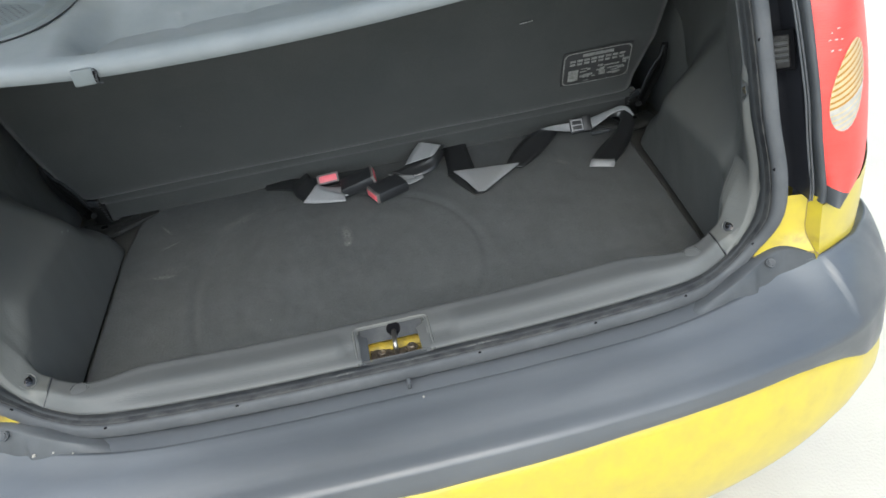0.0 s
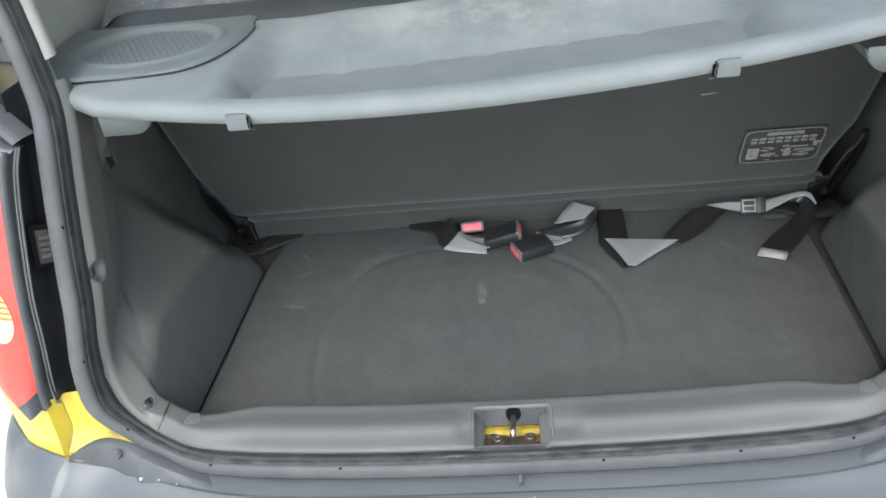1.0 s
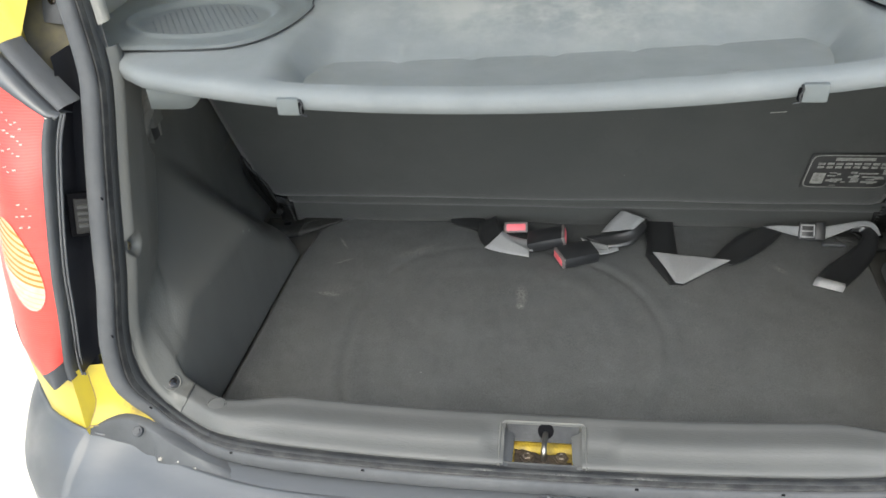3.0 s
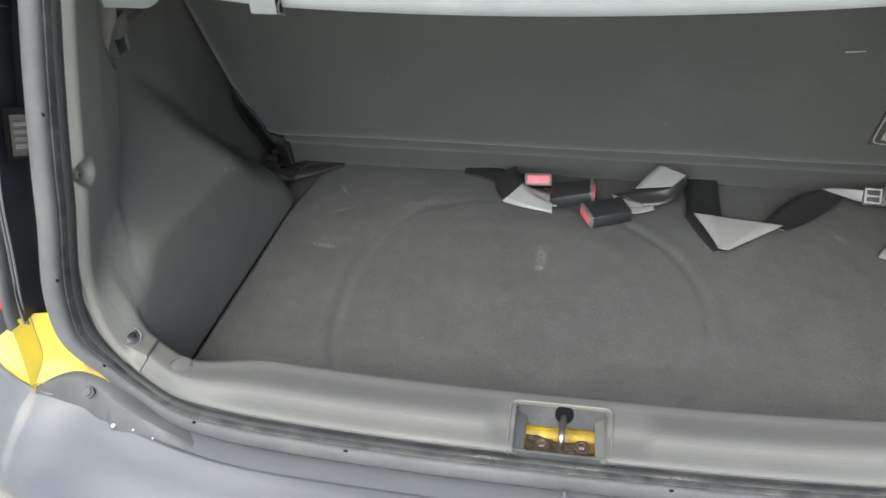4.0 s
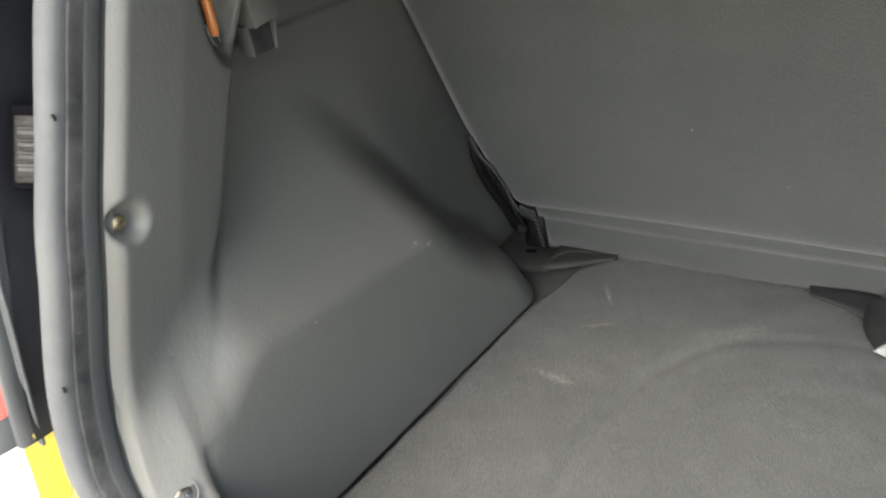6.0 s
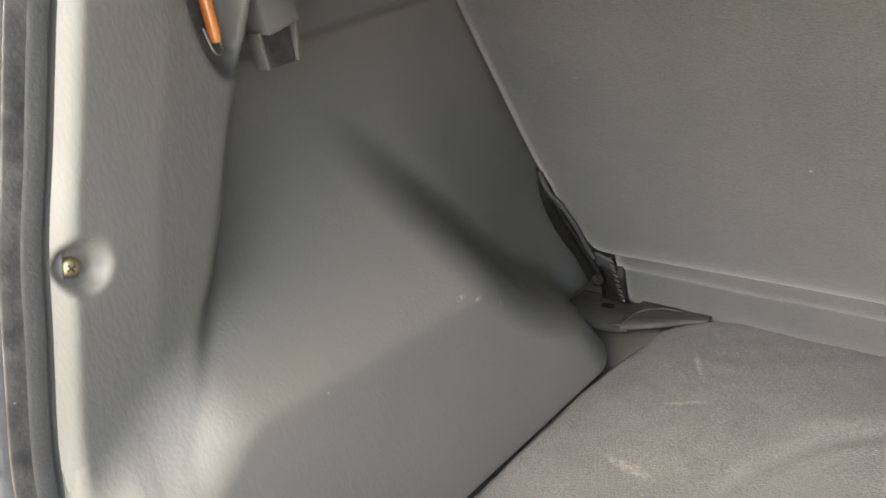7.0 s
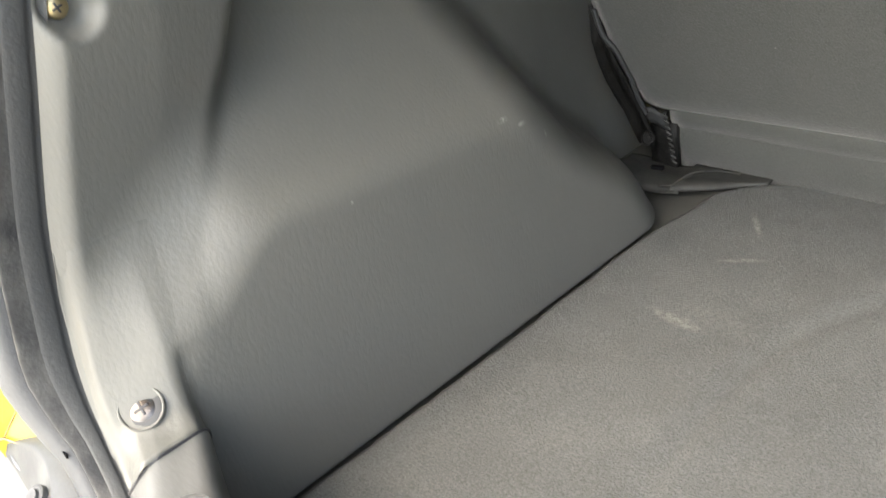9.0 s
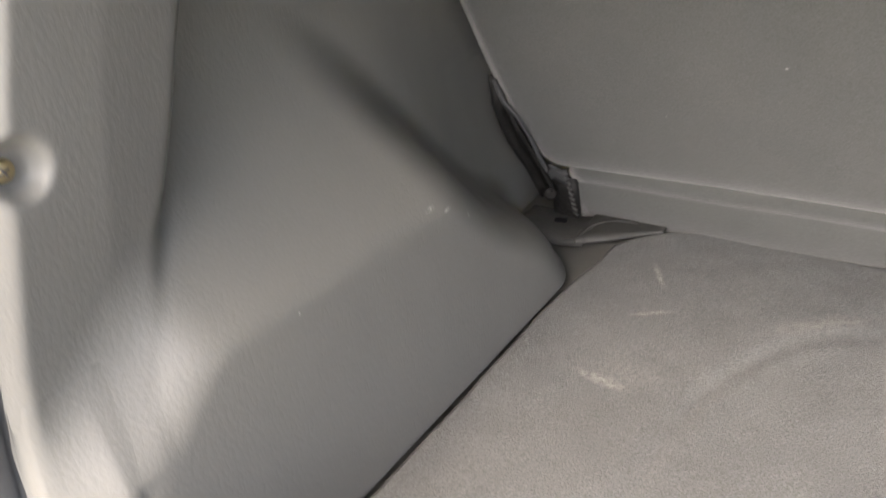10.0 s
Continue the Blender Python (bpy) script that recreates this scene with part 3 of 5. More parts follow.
for flip, owner in ((False, TRIM_L), (True, TRIM_R)):
    for y, z in DISHES:
        trim_screw(on_wall(y - 0.0035, z, flip) @ pose(0, 0, -0.001), owner)

    C = CORNERS[1 if flip else 0]
    want = np.array((2 * MID + 0.4490 if flip else -0.4490, 0.0198, 0.7225))
    i, j = np.unravel_index(np.argmin(np.linalg.norm(C - want, axis=2)), C.shape[:2])
    n = Vector((-0.60 if flip else 0.60, -0.38, 0.70)).normalized()
    trim_screw(Matrix.Translation(Vector(C[i, j]) + n * 0.0008) @ n.to_track_quat("Z", "Y").to_matrix().to_4x4(), owner, ring=True)

# latch pocket and striker
pocket = new("latch_pocket")
pocket.parent = car
tagged(pocket, "striker pocket with bare yellow metal and greasy bolts")
def sill_top(y):
    return float(np.interp(y, [-0.052, -0.047, -0.030, -0.022, -0.014, 0.007], [0.684, 0.687, 0.691, 0.692, 0.6965, 0.699]))


RX0, RX1, RYB = -0.0495, 0.0465, 0.0068
corner = [(math.cos(a), math.sin(a)) for a in np.linspace(0, math.pi / 2, 7)]
way = [(RX0, y, -1, 0) for y in np.linspace(-0.049, -0.002, 10)] + [(RX0 + 0.007 - 0.007 * c, RYB - 0.007 + 0.007 * d, -c, d) for c, d in corner]
way += [(RX1 - 0.007 + 0.007 * d, RYB - 0.007 + 0.007 * c, d, c) for c, d in corner] + [(RX1, y, 1, 0) for y in np.linspace(-0.002, -0.049, 10)]
rim = [[(x + nx_ * a, y + ny_ * a, sill_top(y) + h) for a, h in ((0.0016, -0.004), (0.0012, 0.0006), (0.0004, 0.0017), (-0.0006, 0.0015), (-0.0012, 0.0004), (-0.0018, -0.004), (-0.0024, -0.034))] for x, y, nx_, ny_ in way]
grid("pocket_frame", rim, M_TRIM, pocket, "grey plastic pocket frame", front=(0, 0, 1))
for x, dx in ((-0.0415, 1), (0.0385, -1)):
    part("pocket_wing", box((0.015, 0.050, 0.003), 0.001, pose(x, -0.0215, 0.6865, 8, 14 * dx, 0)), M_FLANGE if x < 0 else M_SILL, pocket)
part("pocket_back", box((0.082, 0.021, 0.002), 0.0006, pose(-0.0015, -0.0005, 0.6895, 42, 0, 0)), M_SEALWALL, pocket, "scuffed grey back plate")
part("striker_hole", lathe([(0.0092, 0.0), (0.0088, 0.0014), (0.0, 0.0013)], pose(0.0016, 0.0010, 0.6915, 42, 0, 0), 24), M_HOLE, pocket)
P = [[(x, y, 0.6735 + 0.003 * smooth01((y + 0.016) / 0.006) + 0.0009 * noise.noise((x * 90, y * 90, 0))) for x in np.linspace(-0.047, 0.044, 40)] for y in np.linspace(-0.060, 0.004, 30)]
grid("lock_panel", P, M_LOCK, pocket, "bare yellow painted metal", front=(0, 0, 1))
P = []
for v in np.linspace(0, 1, 14):
    row = []
    for x in np.linspace(-0.033, 0.031, 40):
        back = -0.013 - 0.006 * smooth01((x + 0.024) / 0.02) - 0.010 * smooth01((x - 0.012) / 0.016) + 0.0025 * noise.noise((x * 160, 3, 1))
        front_ = -0.040 + 0.004 * smooth01((-0.024 - x) / 0.008) + 0.001 * noise.noise((x * 120, 8, 2))
        row.append((x, back + (front_ - back) * v, 0.6765 + 0.0016 * noise.noise((x * 150, v * 4, 4)) - 0.003 * (v in (0, 1))))
    P.append(row)
grid("striker_plate", P, M_GREASE, pocket, "greasy brown striker base plate", front=(0, 0, 1))
for x, y in ((-0.018, -0.027), (0.0195, -0.0255)):
    part("bolt", lathe([(0.0085, 0.0), (0.0085, 0.0012), (0.0058, 0.0014), (0.0058, 0.0044), (0.0046, 0.0054), (0.0028, 0.0054), (0.002, 0.0046), (0.0, 0.0046)], pose(x, y, 0.677), 6), M_GREASE, pocket, "greasy hexagon bolt")
tube("striker", [(0, -0.028, 0.672), (0, -0.0285, 0.684), (0, -0.025, 0.6905), (0.0005, -0.015, 0.6915), (0.001, -0.007, 0.6910), (0.0015, 0.000, 0.689)], 0.0032, M_STEEL, pocket, "worn steel striker loop")

# ---- bumper ----
INNER = [(0, -0.080, 0.656), (0.15, -0.079, 0.656), (0.32, -0.072, 0.658), (0.43, -0.048, 0.660), (0.50, -0.022, 0.666), (0.556, -0.018, 0.674), (0.600, 0.000, 0.673), (0.650, 0.038, 0.658), (0.712, 0.12, 0.640), (0.735, 0.30, 0.63)]
CREASE = [(0, -0.178, 0.630), (0.15, -0.175, 0.629), (0.32, -0.161, 0.622), (0.44, -0.137, 0.612), (0.53, -0.112, 0.600), (0.611, -0.074, 0.592), (0.689, 0.000, 0.586), (0.735, 0.10, 0.582), (0.755, 0.30, 0.578)]
GREY = [(0, -0.186, 0.598), (0.15, -0.184, 0.602), (0.24, -0.177, 0.603), (0.32, -0.168, 0.601), (0.40, -0.153, 0.594), (0.48, -0.131, 0.583), (0.56, -0.102, 0.556), (0.626, -0.070, 0.52), (0.699, 0.000, 0.49), (0.740, 0.10, 0.49), (0.757, 0.30, 0.50)]
LOW = [(0, -0.165, 0.385), (0.15, -0.162, 0.385), (0.32, -0.15, 0.385), (0.44, -0.125, 0.385), (0.54, -0.09, 0.385), (0.618, -0.045, 0.385), (0.702, 0.02, 0.39), (0.735, 0.12, 0.40), (0.75, 0.30, 0.40)]


def both(points, n=260):
    h = spline([(-x, y, z) for x, y, z in points], n)
    h[:, 0] += MID
    r = mirrored(h[1:])
    r[:, 0] += 0.010 * np.clip((r[:, 0] - 0.1) / 0.4, 0, 1)
    return np.vstack([h[::-1], r])


bi, bc, bg, bl = (both(p) for p in (INNER, CREASE, GREY, LOW))
drop = bi.copy()
drop[:, 2] -= 0.012
drop[:, 1] += 0.05


def lerp(a, b, t, bulge=0.0):
    q = a * (1 - t) + b * t
    q[:, 2] += bulge * 4 * t * (1 - t)
    if bulge:
        q[:, 2] -= 0.0065 * smooth01((0.552 + 0.035 * t - np.where(q[:, 0] < 0, -q[:, 0], q[:, 0] - 0.024)) / 0.004) * smooth01(t / 0.3) * smooth01((1 - t) / 0.25)
    return q


rows = [drop, bi + (0, 0, -0.004), bi + (0, -0.004, 0)] + [lerp(bi, bc, t, 0.0115) for t in (0.08, 0.16, 0.25, 0.35, 0.45, 0.55, 0.65, 0.75, 0.83, 0.9, 0.96)] + [lerp(bc, bg, t) + (0, -0.002, 0) for t in (0.03, 0.15, 0.5, 0.9)] + [bg, bg + (0, 0.010, 0.002)]
grid("bumper", np.array(rows), M_BUMPER, car, "weathered grey plastic upper bumper")
fl = bi[(bi[:, 0] > -0.44) & (bi[:, 0] < 0.47)]
fade = smooth01((0.44 - np.abs(fl[:, 0] - 0.015)) / 0.12)
wide = 0.003 + 0.009 * fade
P = np.array([[q + np.array((0, 0.03, 0.002 - 0.004 * (1 - e))), q + np.array((0, 0.004, 0.0015 - 0.004 * (1 - e))), q + np.array((0, -w, -0.0030 - 0.004 * (1 - e))), q + np.array((0, -w - 0.001, -0.010))] for q, w, e in zip(fl, wide, fade)])
grid("bumper_flange", P, M_BUMPER, car, "grey plastic bumper flange", sharp=30)
# raised corner of the flange, under the yellow corner panel
ft = spline([(-0.552, -0.020, 0.676), (-0.528, -0.017, 0.687), (-0.507, -0.015, 0.692), (-0.486, -0.019, 0.692), (-0.462, -0.029, 0.688), (-0.435, -0.040, 0.680), (-0.405, -0.048, 0.670), (-0.36, -0.055, 0.658), (-0.30, -0.062, 0.651)], 60)
fb = spline([(-0.551, -0.0225, 0.674), (-0.522, -0.0250, 0.6690), (-0.496, -0.0285, 0.6675), (-0.475, -0.038, 0.6635), (-0.460, -0.042, 0.6630), (-0.455, -0.048, 0.6615), (-0.42, -0.054, 0.6585), (-0.38, -0.064, 0.6550), (-0.350, -0.0715, 0.6535), (-0.30, -0.078, 0.645)], 60)
for flip in (False, True):
    f = far_side if flip else (lambda q: np.array(q, float))
    P = np.array([[a + np.array((0, 0.02, -0.004))] + [a * (1 - u) + b * u + np.array((0, 0, 0.0015 * math.sin(math.pi * u))) for u in (0, 0.15, 0.35, 0.6, 0.8, 0.93)] + [b, b + np.array((0, -0.0015, -0.0025)), b + np.array((0, -0.003, -0.018))] for a, b in zip(ft, fb)])
    # darker than the bumper: shade by the seal, with its dirt, in one colour
    grid("flange_corner", f(P), M_FLANGE, car, "grey plastic bumper flange at the corner, darkened for shade")
for x in (-0.4815, 0.4985):
    m = pose(x, -0.030, 0.6868, 36, 0, 0)
    part("bumper_screw", lathe([(0.0065, -0.002), (0.0065, 0.001), (0.0055, 0.0016), (0.004, 0.0012), (0.0038, 0.0028), (0.0, 0.003)], m, 16), M_RUBBER, car, "grey bumper screw")
part("seal_joint", box((0.0045, 0.010, 0.014), 0.0015, pose(0.006, -0.0765, 0.667, 20, 0, 0)), M_RUBBER, car, "glued joint in the seal")
yb = bg + (0, 0.006, -0.002)
rows = [yb + (0, 0.006, 0), yb] + [lerp(yb, bl, t) + (0, -0.018 * 4 * t * (1 - t), 0) for t in (0.08, 0.3, 0.5, 0.7, 0.9)] + [bl, bl + (0, 0.03, -0.012), bl + (0, 0.2, -0.012)]
grid("lower_bumper", np.array(rows), M_PAINT, car, "yellow painted lower bumper")

# ---- quarter panels and lamps ----
LI = [(-0.555, -0.015, 0.754), (-0.555, -0.012, 0.775), (-0.543, -0.006, 0.84), (-0.535, 0.002, 0.90), (-0.528, 0.027, 0.98), (-0.525, 0.048, 1.028), (-0.518, 0.058, 1.054)]
LO = [(-0.572, -0.008, 0.752), (-0.616, 0.017, 0.763), (-0.638, 0.037, 0.788), (-0.634, 0.05, 0.87), (-0.624, 0.06, 0.94), (-0.604, 0.072, 1.03), (-0.590, 0.083, 1.098)]
li, lo = spline(LI, 40), spline(LO, 40)
us = np.linspace(0, 1, 24)
lens = np.array([[a * (1 - u) + b * u + np.array((0, -0.022 * 4 * u * (1 - u) * (1 - 0.85 * smooth01((k / 39 - 0.72) / 0.28)), 0)) for u in us] for k, (a, b) in enumerate(zip(li, lo))])


def lens_at(v, u):
    i, j = v * 39, u * 23
    a, b = int(min(i, 38)), int(min(j, 22))
    fi, fj = i - a, j - b
    return lens[a, b] * (1 - fi) * (1 - fj) + lens[a + 1, b] * fi * (1 - fj) + lens[a, b + 1] * (1 - fi) * fj + lens[a + 1, b + 1] * fi * fj


def tail_lamp(flip):
    f = far_side if flip else (lambda q: np.array(q, float))
    lamp = new("tail_lamp")
    lamp.parent = car
    tagged(lamp, "red tail lamp with amber and clear oval lens")
    grid("red_lens", f(lens[3:]), M_LENS, lamp)
    grid("lamp_rim", f(lens[:4]), M_FLANGE, lamp, "dull grey lamp rim")
    grid("lamp_rim", f(lens[:11, 20:] + (-0.0004, -0.0008, 0)), M_FLANGE, lamp, "dull grey lamp rim")

    def oval(s0, s1, n, lift):
        Q = []
        for e in np.linspace(s0, s1, n):
            w = math.sqrt(max(0.0, 1 - e * e))
            Q.append([lens_at(0.49 + 0.150 * e - 0.045 * w * k, 0.395 + 0.08 * e - 0.30 * w * k) + np.array((0, -lift - 0.0015 * (1 - e * e) * (1 - k * k), 0)) for k in np.linspace(-1, 1, 16)])
        return f(Q)

    # an amber lens; the cream puts its glare into the colour
    grid("indicator_lens", oval(-0.25, 0.995, 30, 0.0008), M_INDICATOR, lamp, "amber indicator lens, glare painted cream between tan ribs")
    for k in range(8):
        e0 = -0.22 + 0.152 * k
        grid("lens_rib", oval(e0, e0 + 0.060, 4, 0.0016), M_AMBER, lamp)
    grid("reverse_lens", oval(-0.995, -0.25, 24, 0.0008), M_CLEAR, lamp, "clear reversing lens")
    for k in range(4):
        e0 = -0.88 + 0.152 * k
        grid("lens_rib", oval(e0, e0 + 0.03, 3, 0.0013), M_INDICATOR, lamp)
    # pale bits stand in for glints inside the lens
    random.seed(21)
    for v0, u0, n in ((0.93, 0.30, 6), (0.89, 0.26, 7), (0.85, 0.30, 5), (0.80, 0.34, 3), (0.70, 0.20, 2), (0.665, 0.16, 3), (0.63, 0.20, 2)):
        for k in range(n):
            p = f(lens_at(v0 + random.uniform(-0.008, 0.008), u0 + 0.075 * k + random.uniform(-0.02, 0.02)) + np.array((0, -0.0006, 0)))
            part("lens_glint", box((random.uniform(0.0018, 0.004), 0.0014, random.uniform(0.001, 0.002)), 0.0004, pose(*p, 0, random.uniform(-25, 25), 0)), M_GLINT, lamp)
    # housing edge, groove and twin sealing lips along the lamp's inner side
    grid("lamp_housing", f([[a + np.array(d) for d in ((-0.001, 0.001, 0), (0.0015, -0.003, 0), (0.0065, -0.002, 0), (0.0078, 0.004, 0), (0.009, 0.016, 0))] for a in li]), M_FLANGE, lamp, "grey lamp housing edge")
    for d0, d1 in ((0.0125, 0.016), (0.0165, 0.0195)):
        line = [a + np.array((d0 + (d1 - d0) * abs(2 * k / 39 - 0.9) ** 1.5, 0.006, 0.002)) for k, a in enumerate(li)]
        tube("lamp_gasket", f(line), 0.0014, M_RUBBER, lamp, "thin grey rubber sealing lip", n=60, seg=8)
    # grey top of the housing and its rounded rubber strip
    Q = []
    for j in range(24):
        u = j / 23
        p = lens[-1, j]
        q = np.array((-0.5120, 0.0645, 1.0590)) * (1 - u) + np.array((-0.578, 0.097, 1.1135)) * u + np.array((0, -0.002 * 4 * u * (1 - u), 0))
        Q.append([p + (0, 0.004, -0.003), p + (0, -0.001, 0.001), p * 0.5 + q * 0.5 + (0, -0.002, 0.0005), q, q + (0, 0.003, -0.001), q + (0.004, 0.014, -0.006)])
    Q.insert(0, [p + np.array((0.009, 0.003, -0.004)) for p in Q[0]])
    grid("housing_top", f(Q), M_BUMPER, lamp, "grey upper edge of the lamp housing")
    Q = []
    for u in np.linspace(0, 1, 12):
        q = np.array((-0.5070, 0.0665, 1.0550)) * (1 - u) + np.array((-0.573, 0.0985, 1.1130)) * u + np.array((0, -0.002 * 4 * u * (1 - u), 0))
        Q.append([q + (-0.002, 0.008, -0.002), q + (0, 0.001, 0.001), q + (0.002, 0.000, 0.0035), q + (0.006, 0.003, 0.0055), q + (0.009, 0.009, 0.006), q + (0.011, 0.03, 0.003)])
    grid("lamp_cap", f(Q), M_RUBBER, lamp, "rounded grey rubber strip above the lamp")
    return lamp


tail_lamp(False)
tail_lamp(True)
lo_out = outward(EDGE)[:len(left_half)][::-1]
for flip in (False, True):
    f = far_side if flip else (lambda q: np.array(q, float))
    P = []
    for a in li:
        k = int(np.argmin(np.abs(left_half[:, 2] - a[2])))
        e = left_half[k] + lo_out[k] * 0.051 + REAR * -0.004
        b = a + np.array((0.008, 0.012, 0))
        if flip:
            e, b = mirrored(e[None])[0], far_side(b[None])[0]
        P.append([e * (1 - u) + b * u for u in np.linspace(0, 1, 5)])
    grid("channel_side", P, M_BLACK, car, "black painted side of the channel")
SIDE = [(-0.5525, -0.022, 0.69), (-0.570, -0.016, 0.69), (-0.605, 0.002, 0.69), (-0.645, 0.034, 0.69), (-0.695, 0.10, 0.69), (-0.722, 0.18, 0.69), (-0.735, 0.30, 0.69), (-0.74, 1.4, 0.69)]
sd = spline(SIDE, 50)
for flip in (False, True):
    f = far_side if flip else (lambda q: np.array(q, float))
    P = []
    for z in np.linspace(0.36, 0.93, 20):
        k = np.clip((z - 0.69) / 0.36, 0, 1)
        q = sd.copy()
        q[:, 2] = z
        q[:, 0] += 0.03 * k * k + 0.001
        q[:, 1] += 0.002 + 0.12 * k * k
        P.append(q)
    P = np.array(P)
    grid("quarter_panel", f(P[:14]), M_PAINT, car, "yellow painted rear quarter panel")
    grid("quarter_panel", f(P[13:, 14:]), M_PAINT, car, "yellow painted rear quarter panel")
    # yellow corner below the lamp, folded in to the seal
    c0 = spline([(-0.5515, -0.015, 0.760), (-0.551, -0.020, 0.719), (-0.551, -0.026, 0.680)], 24)
    c1 = spline([(-0.541, 0.002, 0.760), (-0.541, 0.000, 0.735), (-0.541, -0.005, 0.706), (-0.549, -0.021, 0.681)], 24)
    c2 = spline([(-0.498, 0.004, 0.763), (-0.492, -0.002, 0.735), (-0.482, -0.006, 0.710), (-0.466, -0.012, 0.687)], 24)
    P = []
    for a, b, c in zip(c0, c1, c2):
        row = [a * (1 - u) + b * u for u in np.linspace(0, 1, 8)]
        row += [b * (1 - u) + c * u + np.array((0, 0.006 * math.sin(math.pi * u), -0.004 * math.sin(math.pi * u))) for u in np.linspace(0.06, 1, 14)]
        P.append(row)
    P.append([q + np.array((0, 0.004, -0.035)) for q in P[-1]])
    panel = grid("corner_panel", f(P), M_PAINT, car, "yellow painted corner below the lamp", sharp=35)
    tube("panel_seam", f(c1 + (0, -0.0004, 0)), 0.0005, M_SEAM, panel, "dirty fold line", n=30, seg=6)
    tube("panel_seam", f(np.array(P[-2]) + (0, -0.0008, 0.0006)), 0.0008, M_SEAM, panel, "dirty lower edge", n=30, seg=6)
    hi = left_half[(left_half[:, 2] > 1.03) & (left_half[:, 2] < 1.20)]
    oo = outward(left_half)[(left_half[:, 2] > 1.03) & (left_half[:, 2] < 1.20)]
    oo = np.where(oo[:, :1] > 0, -oo, oo)
    P = [[c + o_ * a + np.array((0, b, 0)) for a, b in ((0.024, 0.014), (0.04, 0.02), (0.055, 0.018), (0.075, 0.004), (0.085, -0.01))] for c, o_ in zip(hi, oo)]
    grid("pillar_base", f(P), M_OLIVE, car, "black pillar base above the lamp, yellow reflection in its colour")
    turned = Vector((-0.28, -0.90, 0.33)).to_track_quat("Z", "Y").to_matrix().to_4x4()
    at = Vector(f(np.array([[-0.536, 0.160, 1.136]]))[0])
    bracket = part("stay_bracket", box((0.030, 0.034, 0.003), 0.001, Matrix.Translation(at) @ turned), M_RUBBER, car, "grey stay bracket with a screw")
    part("bracket_screw", lathe([(0.0055, 0.0), (0.0055, 0.0022), (0.0045, 0.0032), (0.003, 0.0030), (0.0024, 0.0016), (0.0, 0.0016)], Matrix.Translation(at) @ turned @ pose(0.001, 0.008, 0.001), 16), M_DULLSTEEL, bracket, "dull steel screw")

# cabin behind the shelf
for flip in (False, True):
    f = far_side if flip else (lambda q: np.array(q, float))
    P = [[(-0.545 - 0.02 * (z - 1.1), y, z) for y in np.linspace(0.22, 1.5, 8)] for z in np.linspace(1.06, 1.18, 4)]
    grid("cabin_side_trim", f(P), M_CREAM, car, "light grey cabin side trim", thick=0.02)
    lean = spline([(0.001, 0.0, 0), (-0.005, -0.003, 0), (-0.007, -0.010, 0), (-0.001, -0.024, 0), (0.018, -0.038, 0), (0.05, -0.045, 0)], 18)[:, :2]
    up = left_half[left_half[:, 2] > 1.115]
    o = OUT[:len(up)][::-1]
    P = np.array([[c + oo * a + REAR * b for a, b in lean] for c, oo in zip(up, o)])
    grid("pillar_trim", f(P), M_CREAM, car, "light grey upper pillar trim")
P = [[(x, y, 1.50 - 0.05 * (x / 0.6) ** 2) for x in np.linspace(-0.6, 0.6, 9)] for y in np.linspace(0.28, 1.5, 6)]
TG = [(0.26, 1.50), (-0.06, 1.67), (-0.28, 1.80), (-0.50, 1.88), (-0.55, 1.83)]   # open tailgate from its hinge, y and z
tailgate = new("tailgate")
tailgate.parent = car
tagged(tailgate, "raised yellow tailgate with dark lining and rear window")
Q = [[(x, y, z + 0.02 * (1 - (x / 0.55) ** 2)) for x in np.linspace(-0.55, 0.57, 12)] for y, z in TG[1:]]
grid("tailgate_skin", np.array(Q) + (0, 0, 0.02), M_PAINT, tailgate, "yellow painted outer skin", thick=0.01, front=(0, 0, 1))
grid("tailgate_lining", Q, M_TRIM, tailgate, "dark grey inner lining", thick=0.008, front=(0, 0, -1))
for x0, x1 in ((-0.56, -0.48), (0.50, 0.58)):
    Q = [[(x, y, z) for x in np.linspace(x0, x1, 3)] for y, z in TG[:2]]
    grid("window_pillar", Q, M_TRIM, tailgate, "dark window surround", thick=0.03, front=(0, 0, -1))
Q = [[(x, y, z + 0.01) for x in np.linspace(-0.48, 0.50, 4)] for y, z in TG[:2]]
pane = grid("rear_window", Q, M_GLASS, tailgate, "rear window glass", thick=0.004, front=(0, 0, 1))
pane.visible_shadow = False
grid("roof", P, M_PAINT, car, "yellow painted roof", thick=0.03)

P = [[(x, y, 0.55) for x in np.linspace(-0.66, 0.69, 6)] for y in np.linspace(-0.02, 1.5, 5)]
grid("underbody", P, M_BLACK, car, "black underbody", thick=0.05, front=(0, 0, 1))
for flip in (False, True):
    f = far_side if flip else (lambda q: np.array(q, float))
    P = [[(-0.60, y, z) for y in np.linspace(0.30, 1.5, 6)] for z in np.linspace(0.55, 1.10, 4)]
    grid("cabin_side_panel", f(P), M_TRIM, car, "dark inner side panel", thick=0.02, front=(1, 0, 0))

# ---- boot carpet ----
nx, ny = 240, 140
EDGE_Y = (0.045, 0.10, 0.40, 0.45, 0.477, 0.507, 0.525, 0.541, 0.552)
EDGE_X = (0.4390, 0.4362, 0.4210, 0.4163, 0.4100, 0.4075, 0.396, 0.374, 0.345)


